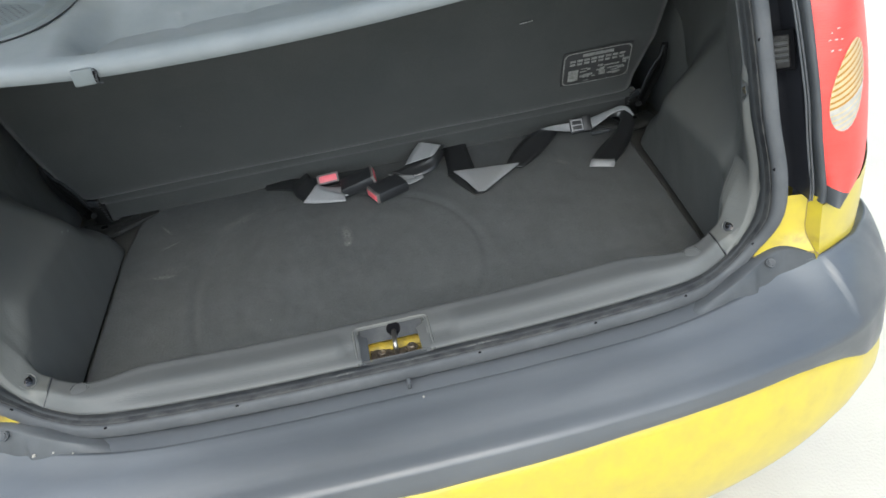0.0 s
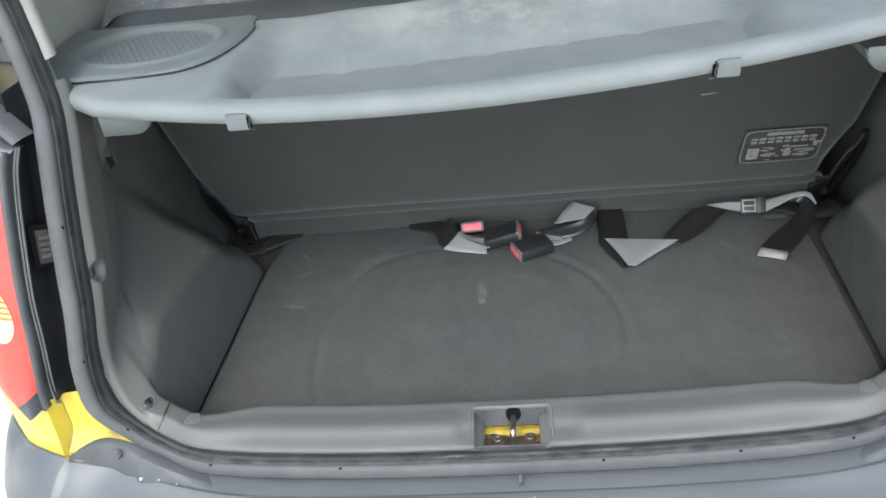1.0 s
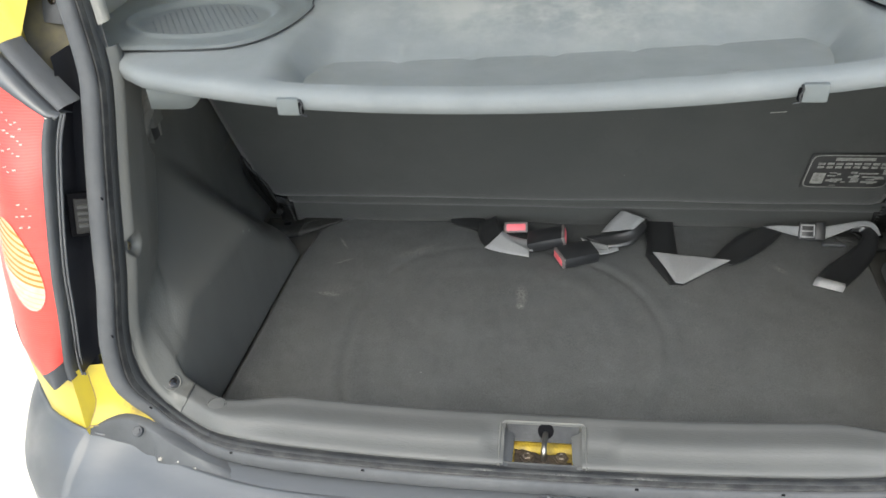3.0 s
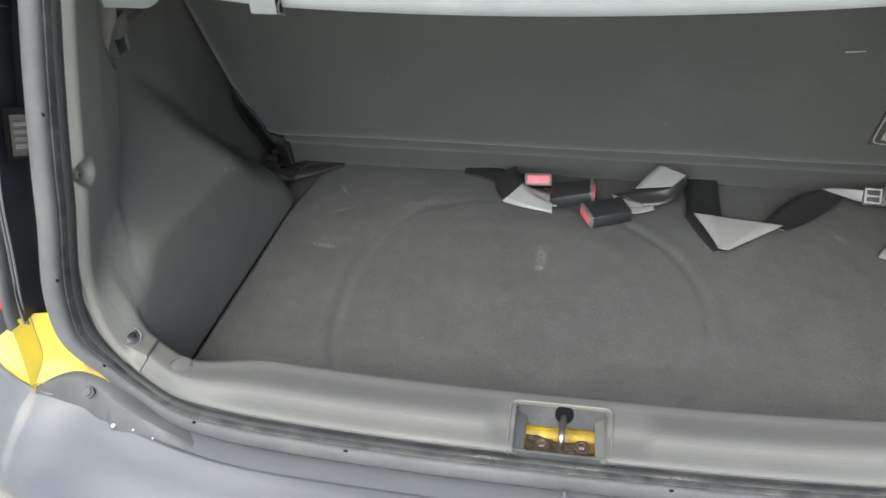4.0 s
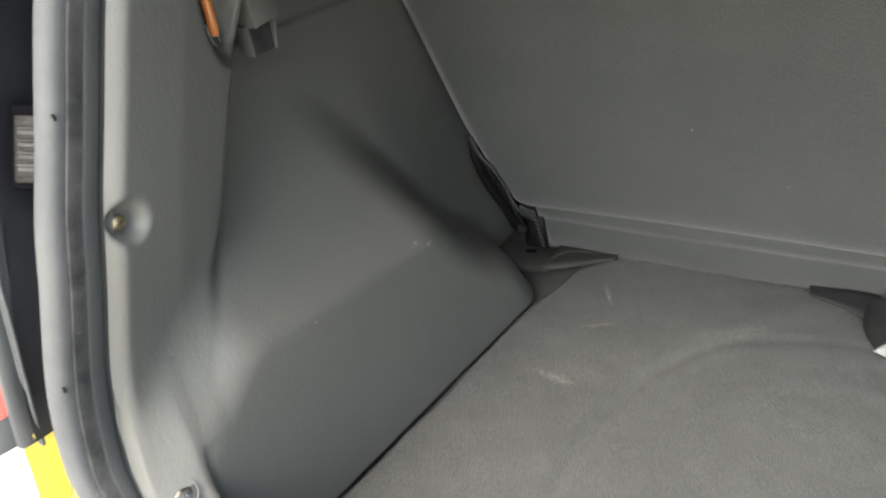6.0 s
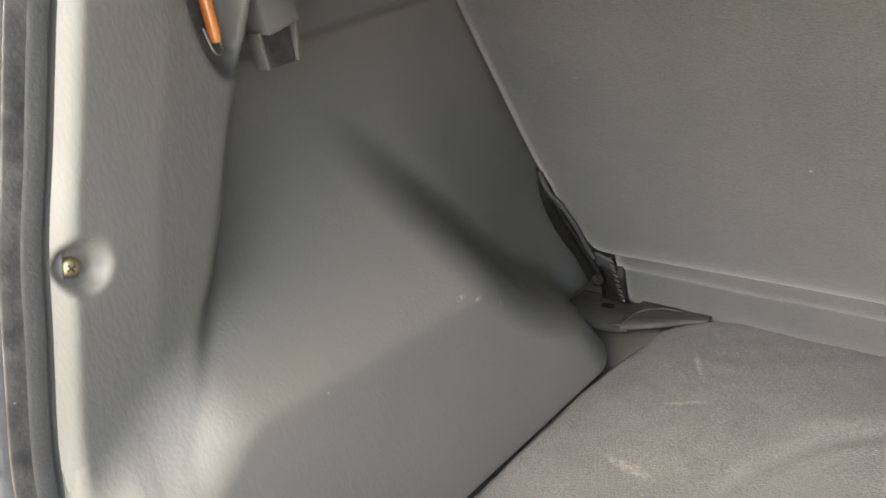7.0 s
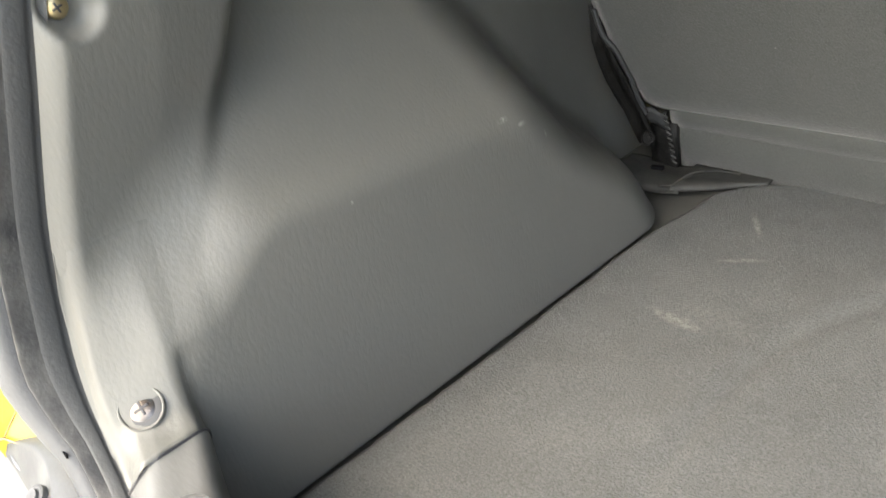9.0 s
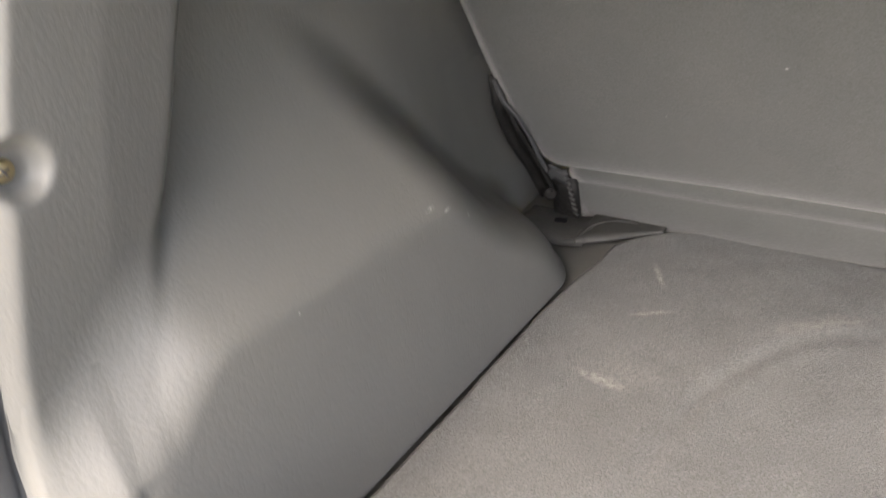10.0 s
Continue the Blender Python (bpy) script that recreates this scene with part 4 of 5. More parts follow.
def well(x, y):
    """The spare wheel's well showing through the mat: a worn ring, squarer on one side."""
    a, b = abs(x + 0.066) / (0.236 if x > -0.066 else 0.222), abs(y - 0.240) / 0.236
    k = 2.0 if x > -0.066 else 2.6
    r = 0.236 * (a ** k + b ** k) ** (1 / k)
    rim = 1.0 if x > -0.066 else 0.45 + 0.55 * smooth01((0.45 - y) / 0.1)
    return rim * (0.0008 * math.exp(-((r - 0.250) / 0.010) ** 2) - 0.0024 * math.exp(-((r - 0.236) / 0.0065) ** 2)) - 0.0010 * smooth01((0.230 - r) / 0.03) + 0.0007 * math.exp(-((r - 0.175) / 0.012) ** 2)


P = np.zeros((ny, nx, 3))
for j, y in enumerate(np.linspace(0.045, 0.552, ny)):
    wl = float(np.interp(y, EDGE_Y, EDGE_X))
    wr = 0.479 + 0.05 * y - 0.03 * smooth01((y - 0.5) / 0.05)
    for i, u in enumerate(np.linspace(0, 1, nx)):
        x = -wl + u * (wl + wr)
        h = well(x, y) + 0.003 * noise.noise((x * 7, y * 7, 3)) + 0.0016 * noise.noise((x * 21, y * 17, 1)) + 0.0006 * noise.noise((x * 60, y * 55, 4))
        e = min(x + wl, wr - x)
        fray = 0.0012 * noise.noise((y * 160, 0, 5)) * math.exp(-e / 0.003)
        P[j, i] = (x + fray, y, 0.620 + h - 0.0022 * math.exp(-e / 0.0022))
carpet = grid("boot_carpet", P, M_CARPET, None, thick=0.006)
tagged(carpet, "worn dark grey carpet mat lying in the boot", "carpet")
P = [[(x, y, 0.607) for x in np.linspace(-0.6, 0.62, 6)] for y in np.linspace(0.0, 0.75, 5)]
grid("boot_floor_pan", P, M_TRIM, car, "dark floor pan", thick=0.01)

# ---- rear seat ----
seat = tagged(new("rear_seat"), "rear bench seat back covered with dark grey cloth", "car seat")


def seat_y(z):
    return 0.528 - 0.40 * (z - 0.674)


P = []
for z in np.linspace(0.676, 1.066, 54):
    xl = np.interp(z, [0.676, 0.69, 0.72, 0.79, 0.93, 1.16], [-0.483, -0.487, -0.500, -0.511, -0.524, -0.53])
    xr = np.interp(z, [0.676, 0.72, 0.80, 0.93, 1.16], [0.525, 0.530, 0.556, 0.565, 0.57])
    row = []
    for u in np.linspace(0, 1, 90):
        x = xl + (xr - xl) * u
        e = min(u, 1 - u) * (xr - xl)
        row.append((x, seat_y(z) + 0.005 * math.exp(-e / 0.006) + 0.004 * noise.noise((x * 5, z * 5, 0)) + 0.010 * math.exp(-(z - 0.676) / 0.006), z))
    P.append(row)
grid("backrest", P, M_FELT, seat, "dark grey cloth seat back", thick=0.05)
P = []
for t in np.linspace(0, 1, 40):
    z = 0.680 - 0.075 * t
    P.append([(x, 0.533 + 0.028 * t - 0.006 * math.sin(math.pi * min(max((t - 0.28) / 0.72, 0), 1)) - 0.003 * math.sin(math.pi * min(t / 0.28, 1)) + 0.003 * noise.noise((x * 9, t, 7)), z) for x in np.linspace(-0.461, 0.54, 80)])
grid("base_strip", P, M_FELT, seat, "grey cloth strip at the foot of the seat back", thick=0.02)

# ---- parcel shelf ----
shelf = tagged(new("parcel_shelf"), "sun-faded grey parcel shelf with ribbed tray and speaker covers", "parcel shelf")


def shelf_rise(x):
    return 0.036 * max(x + 0.25, 0.0)


def shelf_front(x):
    return 0.022 + 0.42 * (x - MID) ** 2 + 0.40 * max(abs(x - MID) - 0.435, 0)


xs = np.linspace(-0.487, 0.501, 170)
BACK = 0.331
P = []
for v in np.linspace(0, 1, 80):
    row = []
    for x in xs:
        u = x - MID
        y0 = shelf_front(x)
        y = y0 + (BACK - y0) * v
        ins = smooth01((0.30 - abs(u)) / 0.05)
        turn = 0.42 + 0.25 * u
        dish = min(0.012 * smooth01((v - 0.075) / 0.05) + 0.041 * float(np.clip((v - 0.12) / (turn - 0.12), 0, 1)), 0.053 * float(np.clip((0.98 - v) / (0.98 - turn), 0, 1))) * ins
        rib = sum(math.exp(-((u - c) / 0.008) ** 2) for c in (-0.178, -0.096, -0.008, 0.078, 0.165))
        dish -= 0.0085 * min(rib, 1) * ins * smooth01((v - 0.10) / 0.06) * (1 - 0.6 * smooth01((v - turn - 0.02) / 0.04)) * (1 - smooth01((v - 0.62) / 0.08))
        end = 0.494 - abs(u)
        z = 1.0865 + shelf_rise(x) - dish - 0.009 * math.exp(-v * (BACK - y0) / 0.0045) - 0.012 * math.exp(-max(end, 0) / 0.007) + 0.0012 * noise.noise((x * 14, y * 14, 2))
        row.append((x, y, z))
    P.append(row)
front = [(x, shelf_front(x) + 0.002, 1.067 + shelf_rise(x)) for x in xs]
under = [(x, shelf_front(x) + 0.012, 1.064 + shelf_rise(x)) for x in xs]
under2 = [(x, BACK, 1.042 + shelf_rise(x)) for x in xs]
grid("shelf_panel", np.array([under2, under, front] + P), M_SHELF, shelf, "faded grey shelf panel, shallow ribbed tray with its rear slope painted lit")


def speaker_pod(flip):
    f = mirrored if flip else (lambda q: np.array(q, float))
    Q = []
    for y in np.linspace(0.154, 0.340, 60):
        xr = float(np.interp(y, [0.154, 0.1555, 0.160, 0.175, 0.194, 0.215, 0.248, 0.293, 0.315, 0.340], [-0.424, -0.385, -0.350, -0.328, -0.314, -0.304, -0.295, -0.290, -0.296, -0.297]))
        row = []
        for u in np.linspace(0, 1, 80):
            x = -0.54 + (xr + 0.54) * u
            e = min((y - 0.154) * 1.0, (xr - x) * 0.8)
            r = math.hypot((x + 0.412) / 1.3, y - 0.256)
            h = 0.0035 * smooth01(e / 0.006) - 0.004 * smooth01((0.066 - r) / 0.006) + 0.0035 * math.exp(-((r - 0.070) / 0.004) ** 2)
            row.append((x, y, 1.0885 + h))
        Q.append(row)
    up = np.array((0, 0, 0.022 if flip else 0.0))
    g = f
    f = lambda q: g(q) + up
    pod = grid("speaker_cover", f(Q), M_POD, shelf, "grey plastic speaker cover with round grille", front=(0, 0, 1))
    rim_line = [(-0.500, 0.160), (-0.470, 0.155), (-0.424, 0.1525), (-0.385, 0.154), (-0.349, 0.160), (-0.327, 0.175), (-0.313, 0.194), (-0.303, 0.215), (-0.294, 0.248), (-0.289, 0.293), (-0.295, 0.315), (-0.296, 0.334)]
    tube("cover_gap", f([(x, y, 1.0890) for x, y in rim_line]), 0.0012 if flip else 0.0008, M_HOLE if flip else M_SEALGROOVE, pod, "dark gap round the cover", n=80, seg=6)
    for i in range(-9, 10):
        for j in range(-7, 8):
            x, y = i * 0.0082 + (j % 2) * 0.0041, j * 0.0075
            if math.hypot(x / 1.25, y) < 0.054:
                part("grille_hole", lathe([(0.0016, 0.0), (0.0016, 0.0003), (0.0, 0.0003)], pose(*f(np.array([-0.412 + x, 0.256 + y, 1.0881]))), 6), M_FLANGE, pod)
    return pod


speaker_pod(False)
speaker_pod(True)
for x, z in ((-0.252, 1.071), (0.225, 1.071 + shelf_rise(0.225))):
    yc = shelf_front(x)
    clip = part("string_clip", box((0.022, 0.006, 0.017), 0.0012, pose(x, yc - 0.001, z)), M_POD, shelf, "grey plastic string clip")
    part("clip_fold", box((0.020, 0.010, 0.0025), 0.001, pose(x, yc + 0.003, z - 0.0085)), M_POD, clip)
    part("clip_mouth", box((0.004, 0.005, 0.012), 0.001, pose(x + (0.0125 if x < 0 else -0.0125), yc - 0.0025, z - 0.001)), M_HOLE, clip, "dark mouth of the clip")
    tube("clip_hook", [(x + (0.013 if x < 0 else -0.013) + dx, yc - 0.0055, z + dz) for dx, dz in ((0.0, 0.0085), (0.002, 0.004), (0.0, -0.002), (0.001, -0.0075), (0.005 if x < 0 else -0.005, -0.0085))], 0.0011, M_BUCKLE, clip, "dark string hook", n=20, seg=6)

# ---- belts ----
def ribbon(name, L, R, material, parent, n=40, thick=0.0014, label=""):
    a, b = spline(L, n), spline(R, n)
    P = np.array([[p * (1 - u) + q * u for u in np.linspace(0, 1, 5)] for p, q in zip(a, b)])
    return grid(name, P, material, parent, label, thick=thick)


def buckle(name, parent, m, length=0.062):
    b = part(name, box((0.042, length, 0.02), 0.005, m), M_BUCKLE, parent, "black plastic buckle with red button")
    part("bezel", box((0.040, 0.006, 0.0185), 0.002, m @ pose(0, -length / 2 + 0.001, 0)), M_BEZEL, b, "grey button bezel")
    part("release_button", box((0.033, 0.010, 0.0125), 0.002, m @ pose(0, -length / 2 + 0.002, 0)), M_RED, b, "red release button")
    return b


lap = tagged(new("lap_belt"), "black lap belt lying folded on the boot carpet", "seat belt")
ribbon("webbing", [(0.166, 0.572, 0.633), (0.163, 0.520, 0.629), (0.160, 0.480, 0.628), (0.157, 0.450, 0.627)], [(0.211, 0.572, 0.633), (0.208, 0.520, 0.629), (0.207, 0.480, 0.628), (0.206, 0.448, 0.627)], M_WEB, lap)
ribbon("webbing", [(0.155, 0.452, 0.628), (0.168, 0.415, 0.627), (0.187, 0.371, 0.626)], [(0.278, 0.432, 0.629), (0.243, 0.404, 0.628), (0.205, 0.3725, 0.626)], M_WEB, lap, thick=0.001)
ribbon("webbing", [(0.167, 0.4515, 0.633), (0.181, 0.415, 0.632), (0.194, 0.377, 0.629)], [(0.284, 0.431, 0.635), (0.247, 0.403, 0.633), (0.206, 0.374, 0.629)], M_PALE_SHEEN, lap)
ribbon("webbing", [(0.258, 0.436, 0.632), (0.286, 0.470, 0.640), (0.313, 0.490, 0.648), (0.335, 0.501, 0.651), (0.354, 0.507, 0.650)],
       [(0.287, 0.424, 0.630), (0.320, 0.449, 0.630), (0.347, 0.474, 0.631), (0.370, 0.500, 0.633), (0.380, 0.510, 0.637)], M_WEB, lap)
ribbon("webbing", [(0.345, 0.504, 0.652), (0.376, 0.511, 0.650), (0.407, 0.512, 0.648)], [(0.373, 0.509, 0.640), (0.391, 0.509, 0.634), (0.408, 0.505, 0.632)], M_PALE_SHEEN, lap)
clasp = part("adjuster", box((0.026, 0.028, 0.006), 0.002, pose(0.416, 0.508, 0.642, 52, 0, -4)), M_BUCKLE, lap, "black belt adjuster with pale worn frame")
# bars take the same grey as their own pale colour
for dx, w in ((-0.010, 0.0025), (0.010, 0.0025)):
    part("adjuster_bar", box((w, 0.022, 0.002), 0.0006, pose(0.416 + dx, 0.508, 0.642, 52, 0, -4) @ pose(0, 0, 0.0035)), M_PALE_SHEEN, clasp)
for dy in (-0.0095, 0.0, 0.0095):
    part("adjuster_bar", box((0.018, 0.0025, 0.002), 0.0006, pose(0.416, 0.508, 0.642, 52, 0, -4) @ pose(0, dy, 0.0035)), M_PALE_SHEEN, clasp)
part("keeper", box((0.016, 0.030, 0.009), 0.002, pose(0.436, 0.509, 0.642, 52, 0, -4)), M_BUCKLE, lap)
part("tongue", box((0.036, 0.008, 0.006), 0.002, pose(0.453, 0.484, 0.633, 0, 0, -4)), M_FLANGE, lap, "grey metal belt tongue")
ribbon("webbing", [(0.444, 0.514, 0.648), (0.476, 0.515, 0.655), (0.501, 0.512, 0.662), (0.512, 0.497, 0.664), (0.516, 0.479, 0.656)],
       [(0.442, 0.498, 0.634), (0.465, 0.503, 0.643), (0.488, 0.5055, 0.654), (0.506, 0.499, 0.658), (0.514, 0.482, 0.652)], M_PALE_SHEEN, lap)
ribbon("webbing", [(0.484, 0.503, 0.652), (0.504, 0.502, 0.658), (0.513, 0.488, 0.656), (0.513, 0.470, 0.648), (0.500, 0.444, 0.638), (0.477, 0.414, 0.632), (0.439, 0.373, 0.629)],
       [(0.481, 0.504, 0.646), (0.493, 0.501, 0.646), (0.494, 0.490, 0.645), (0.482, 0.473, 0.640), (0.463, 0.456, 0.634), (0.429, 0.428, 0.630), (0.400, 0.391, 0.629)], M_WEB, lap, n=60)
ribbon("webbing", [(0.441, 0.378, 0.6345), (0.439, 0.370, 0.634), (0.435, 0.364, 0.628)], [(0.405, 0.394, 0.6345), (0.401, 0.387, 0.634), (0.396, 0.381, 0.628)], M_PALE_SHEEN, lap, n=10)

pair = tagged(new("buckle_belt"), "short black belts with red-buttoned buckles on the carpet", "seat belt")
ribbon("webbing", [(-0.175, 0.555, 0.627), (-0.145, 0.549, 0.630), (-0.112, 0.541, 0.633)], [(-0.172, 0.532, 0.627), (-0.143, 0.520, 0.628), (-0.110, 0.503, 0.628)], M_WEB, pair)
ribbon("webbing", [(-0.093, 0.527, 0.648), (-0.088, 0.506, 0.651), (-0.074, 0.480, 0.645)], [(-0.122, 0.525, 0.632), (-0.119, 0.490, 0.629), (-0.104, 0.458, 0.627)], M_WEB, pair)
ribbon("webbing", [(-0.077, 0.484, 0.6465), (-0.062, 0.467, 0.641), (-0.032, 0.452, 0.633)], [(-0.107, 0.460, 0.6275), (-0.080, 0.449, 0.627), (-0.032, 0.436, 0.628)], M_PALE_SHEEN, pair)
ribbon("webbing", [(-0.081, 0.492, 0.641), (-0.058, 0.481, 0.637), (-0.026, 0.474, 0.634)], [(-0.074, 0.474, 0.634), (-0.052, 0.459, 0.631), (-0.026, 0.450, 0.630)], M_PALE_SHEEN, pair)
buckle("buckle", pair, pose(-0.0575, 0.516, 0.6305, -38, 0, 5), length=0.042)
buckle("buckle", pair, pose(-0.005, 0.474, 0.6385, -15, 0, 89), length=0.062)
buckle("buckle", pair, pose(0.0455, 0.4375, 0.6345, 0, 0, -67), length=0.062)
ribbon("webbing", [(0.052, 0.482, 0.637), (0.072, 0.474, 0.635), (0.096, 0.467, 0.633)], [(0.060, 0.468, 0.631), (0.076, 0.460, 0.630), (0.100, 0.455, 0.629)], M_PALE_SHEEN, pair, n=16)
ribbon("webbing", [(0.070, 0.462, 0.632), (0.088, 0.459, 0.631), (0.112, 0.468, 0.631)], [(0.072, 0.448, 0.628), (0.092, 0.450, 0.628), (0.114, 0.461, 0.628)], M_PALE_SHEEN, pair, n=16)
ribbon("webbing", [(0.060, 0.485, 0.637), (0.092, 0.487, 0.643), (0.128, 0.490, 0.648), (0.151, 0.505, 0.654)], [(0.098, 0.466, 0.630), (0.118, 0.468, 0.631), (0.143, 0.480, 0.634), (0.163, 0.511, 0.645)], M_WEB, pair)
ribbon("webbing", [(0.086, 0.489, 0.645), (0.102, 0.509, 0.655), (0.1205, 0.529, 0.663)], [(0.138, 0.492, 0.650), (0.149, 0.503, 0.654), (0.158, 0.514, 0.656)], M_PALE_SHEEN, pair)
ribbon("webbing", [(0.1195, 0.528, 0.6635), (0.136, 0.526, 0.6615), (0.158, 0.515, 0.6575), (0.166, 0.520, 0.650)], [(0.124, 0.538, 0.654), (0.140, 0.536, 0.652), (0.162, 0.530, 0.648), (0.170, 0.536, 0.640)], M_WEB, pair, n=24)

# ---- seat label, hinge and top ----
TILT_BACK = pose(0, 0, 0, 90 + math.degrees(math.atan(0.40)), 0, 0)


def on_seat(x, z, off=0.0035):
    """A place on the seat back; its x is across, its y up the seat, its z out of it."""
    return Matrix.Translation((x, seat_y(z) - off, z + 0.4 * off * -1)) @ TILT_BACK


lab = part("warning_label", box((0.126, 0.080, 0.0008), 0.0003, on_seat(0.4480, 0.7680, 0.005) @ pose(0, 0, 0, 0, 0, 0)), M_LABEL, seat, "dark printed warning label with pale border")
base = on_seat(0.4480, 0.7680, 0.0055)
ring = []
for a in np.linspace(0, 2 * math.pi, 81):
    sx, sy = np.sign(math.cos(a)) * abs(math.cos(a)) ** 0.22, np.sign(math.sin(a)) * abs(math.sin(a)) ** 0.22
    ring.append([tuple(base @ Vector((sx * hx, sy * hy, 0.0006))) for hx, hy in ((0.0615, 0.0385), (0.0595, 0.0365))])
grid("label_border", ring, M_INK, lab, "pale label border")
bars = [(0, 0.029, 0.056, 0.007)] + [(-0.045 + 0.0128 * k, 0.0185, 0.010, 0.005) for k in range(8)] + [(-0.045 + 0.0128 * k, 0.0105, 0.009, 0.005) for k in range(8)]
bars += [(-0.042, -0.016, 0.018, 0.026), (0.028, -0.004, 0.028, 0.003), (0.036, -0.012, 0.03, 0.003), (-0.012, -0.020, 0.004, 0.004), (0.012, -0.020, 0.012, 0.010), (0.034, -0.024, 0.024, 0.004)]
random.seed(11)
bars += [(random.uniform(-0.03, 0.054), random.uniform(-0.033, 0.004), random.uniform(0.004, 0.014), random.uniform(0.0015, 0.006)) for _ in range(22)]
for x, y, w, h in bars:
    part("print_bar", box((w, h, 0.0004), 0, base @ pose(x, y, 0.0006)), M_INK, lab)
part("stray_thread", box((0.022, 0.0018, 0.0008), 0.0003, on_seat(0.314, 0.888, 0.006) @ pose(0, 0, 0, 0, 0, 6)), M_INK, seat, "pale scuff on the cloth")
def other_end(q):
    q = np.array(q, float)
    q[..., 0] = 0.067 - q[..., 0]
    return q


for flip in (False, True):
    f = other_end if flip else (lambda q: np.array(q, float))
    # torn black lining down the seat's edge
    rows = []
    for z, x0, x1, y in ((0.775, -0.516, -0.507, 0.497), (0.745, -0.517, -0.501, 0.500), (0.725, -0.516, -0.495, 0.506), (0.705, -0.513, -0.489, 0.513), (0.688, -0.508, -0.484, 0.520), (0.672, -0.503, -0.480, 0.526), (0.655, -0.497, -0.474, 0.530), (0.640, -0.492, -0.476, 0.534)):
        rows.append([(x0 + (x1 - x0) * u + 0.0015 * noise.noise((z * 300, u * 3, 1)), y + 0.004 * math.sin(u * 5) + 0.003 * noise.noise((z * 200, u * 4, 7)), z) for u in np.linspace(0, 1, 7)])
    grid("torn_lining", f(rows), M_HINGE, seat, "torn black lining at the hinge", thick=0.003)
    tube("seat_piping", f([(-0.507, 0.489, 0.775), (-0.502, 0.493, 0.754), (-0.493, 0.499, 0.738), (-0.486, 0.510, 0.712), (-0.483, 0.518, 0.691), (-0.480, 0.525, 0.675)]), 0.0022, M_BEAD, seat, "worn dark cloth piping", n=40, seg=8)
    tab = [[(-0.483 + 0.021 * u + 0.001 * v, 0.527 + 0.004 * v, 0.678 - 0.016 * v + 0.002 * math.sin(u * 6)) for u in np.linspace(0, 1, 8)] for v in np.linspace(0, 1, 4)]
    grid("cloth_tab", f(tab), M_SEALWALL, seat, "dark cloth tab", thick=0.002)
    back_plate = [[(-0.482 + 0.026 * u, 0.536 + 0.004 * v, 0.664 - 0.05 * v) for u in np.linspace(0, 1, 4)] for v in np.linspace(0, 1, 4)]
    h = grid("hinge", f(back_plate), M_HINGE, seat, "dark seat hinge bracket", thick=0.006)
    p = f([(-0.478, 0.5265, 0.651)])[0]
    part("hinge_pin", lathe([(0.0066, 0), (0.0066, 0.003), (0.0056, 0.0042), (0.0052, 0.0022), (0.003, 0.0022), (0.003, 0.004), (0, 0.004)], pose(*p, 78, 0, 14 if not flip else -14), 18), M_HINGE, h, "blackened steel hinge bolt")
    # pressed plate on the floor, with a slot, and the loose flap over it
    plate = []
    for v in np.linspace(0, 1, 12):
        plate.append([(-0.508 + 0.074 * u, 0.4975 + 0.050 * v - 0.003 * math.sin(math.pi * u), 0.6215 + 0.0035 * math.sin(math.pi * min(v * 1.3, 1)) - 0.0045 * math.exp(-v / 0.05) + 0.0015 * math.sin(u * 7)) for u in np.linspace(0, 1, 16)])
    fp = grid("floor_plate", f(plate), M_PLATE, seat, "dusty dark hinge plate on the floor", thick=0.003, front=(0, -0.3, 1))
    part("plate_slot", box((0.012, 0.005, 0.003), 0.001, pose(*f([(-0.4675, 0.5235, 0.6248)])[0], 6, 0, 14 if not flip else -14)), M_HOLE, fp)
    flap = []
    for u in np.linspace(0, 1, 26):
        x = -0.442 + 0.070 * u
        y0 = float(np.interp(x, (-0.442, -0.425, -0.407, -0.390, -0.372), (0.4955, 0.503, 0.5145, 0.528, 0.5395)))
        flap.append([(x, y0 + (0.548 - y0) * v, 0.6235 + 0.0022 * math.sin(math.pi * min(v * 2.2, 1)) * (1 - u) - 0.0030 * math.exp(-v / 0.05)) for v in np.linspace(0, 1, 12)])
    grid("cloth_flap", f(flap), M_PLATE, seat, "loose dark flap under the seat strip", thick=0.0025, front=(0, -0.3, 1))
    tube("flap_rim", f([(-0.452, 0.4965, 0.6225), (-0.4400, 0.4990, 0.6245), (-0.4372, 0.5090, 0.6262), (-0.4340, 0.5215, 0.6270), (-0.4240, 0.5330, 0.6268), (-0.4100, 0.5400, 0.6262), (-0.3980, 0.5420, 0.6255)]), 0.0010, M_VENT, seat, "pale rolled rim of the flap", n=40, seg=8)
    # zigzag stitching at the strip's end
    for k in range(18):
        part("stitch", box((0.0050, 0.0014, 0.0012), 0, pose(*f([(-0.4625 + 0.0004 * k, 0.5262 + 0.0004 * k, 0.678 - 0.0029 * k)])[0], 0, (22 if k % 2 else -22), 0)), M_FELT if k % 2 else M_HINGE, seat)


def seat_end(x):
    return smooth01((abs(x - 0.02) - 0.52) / 0.07)


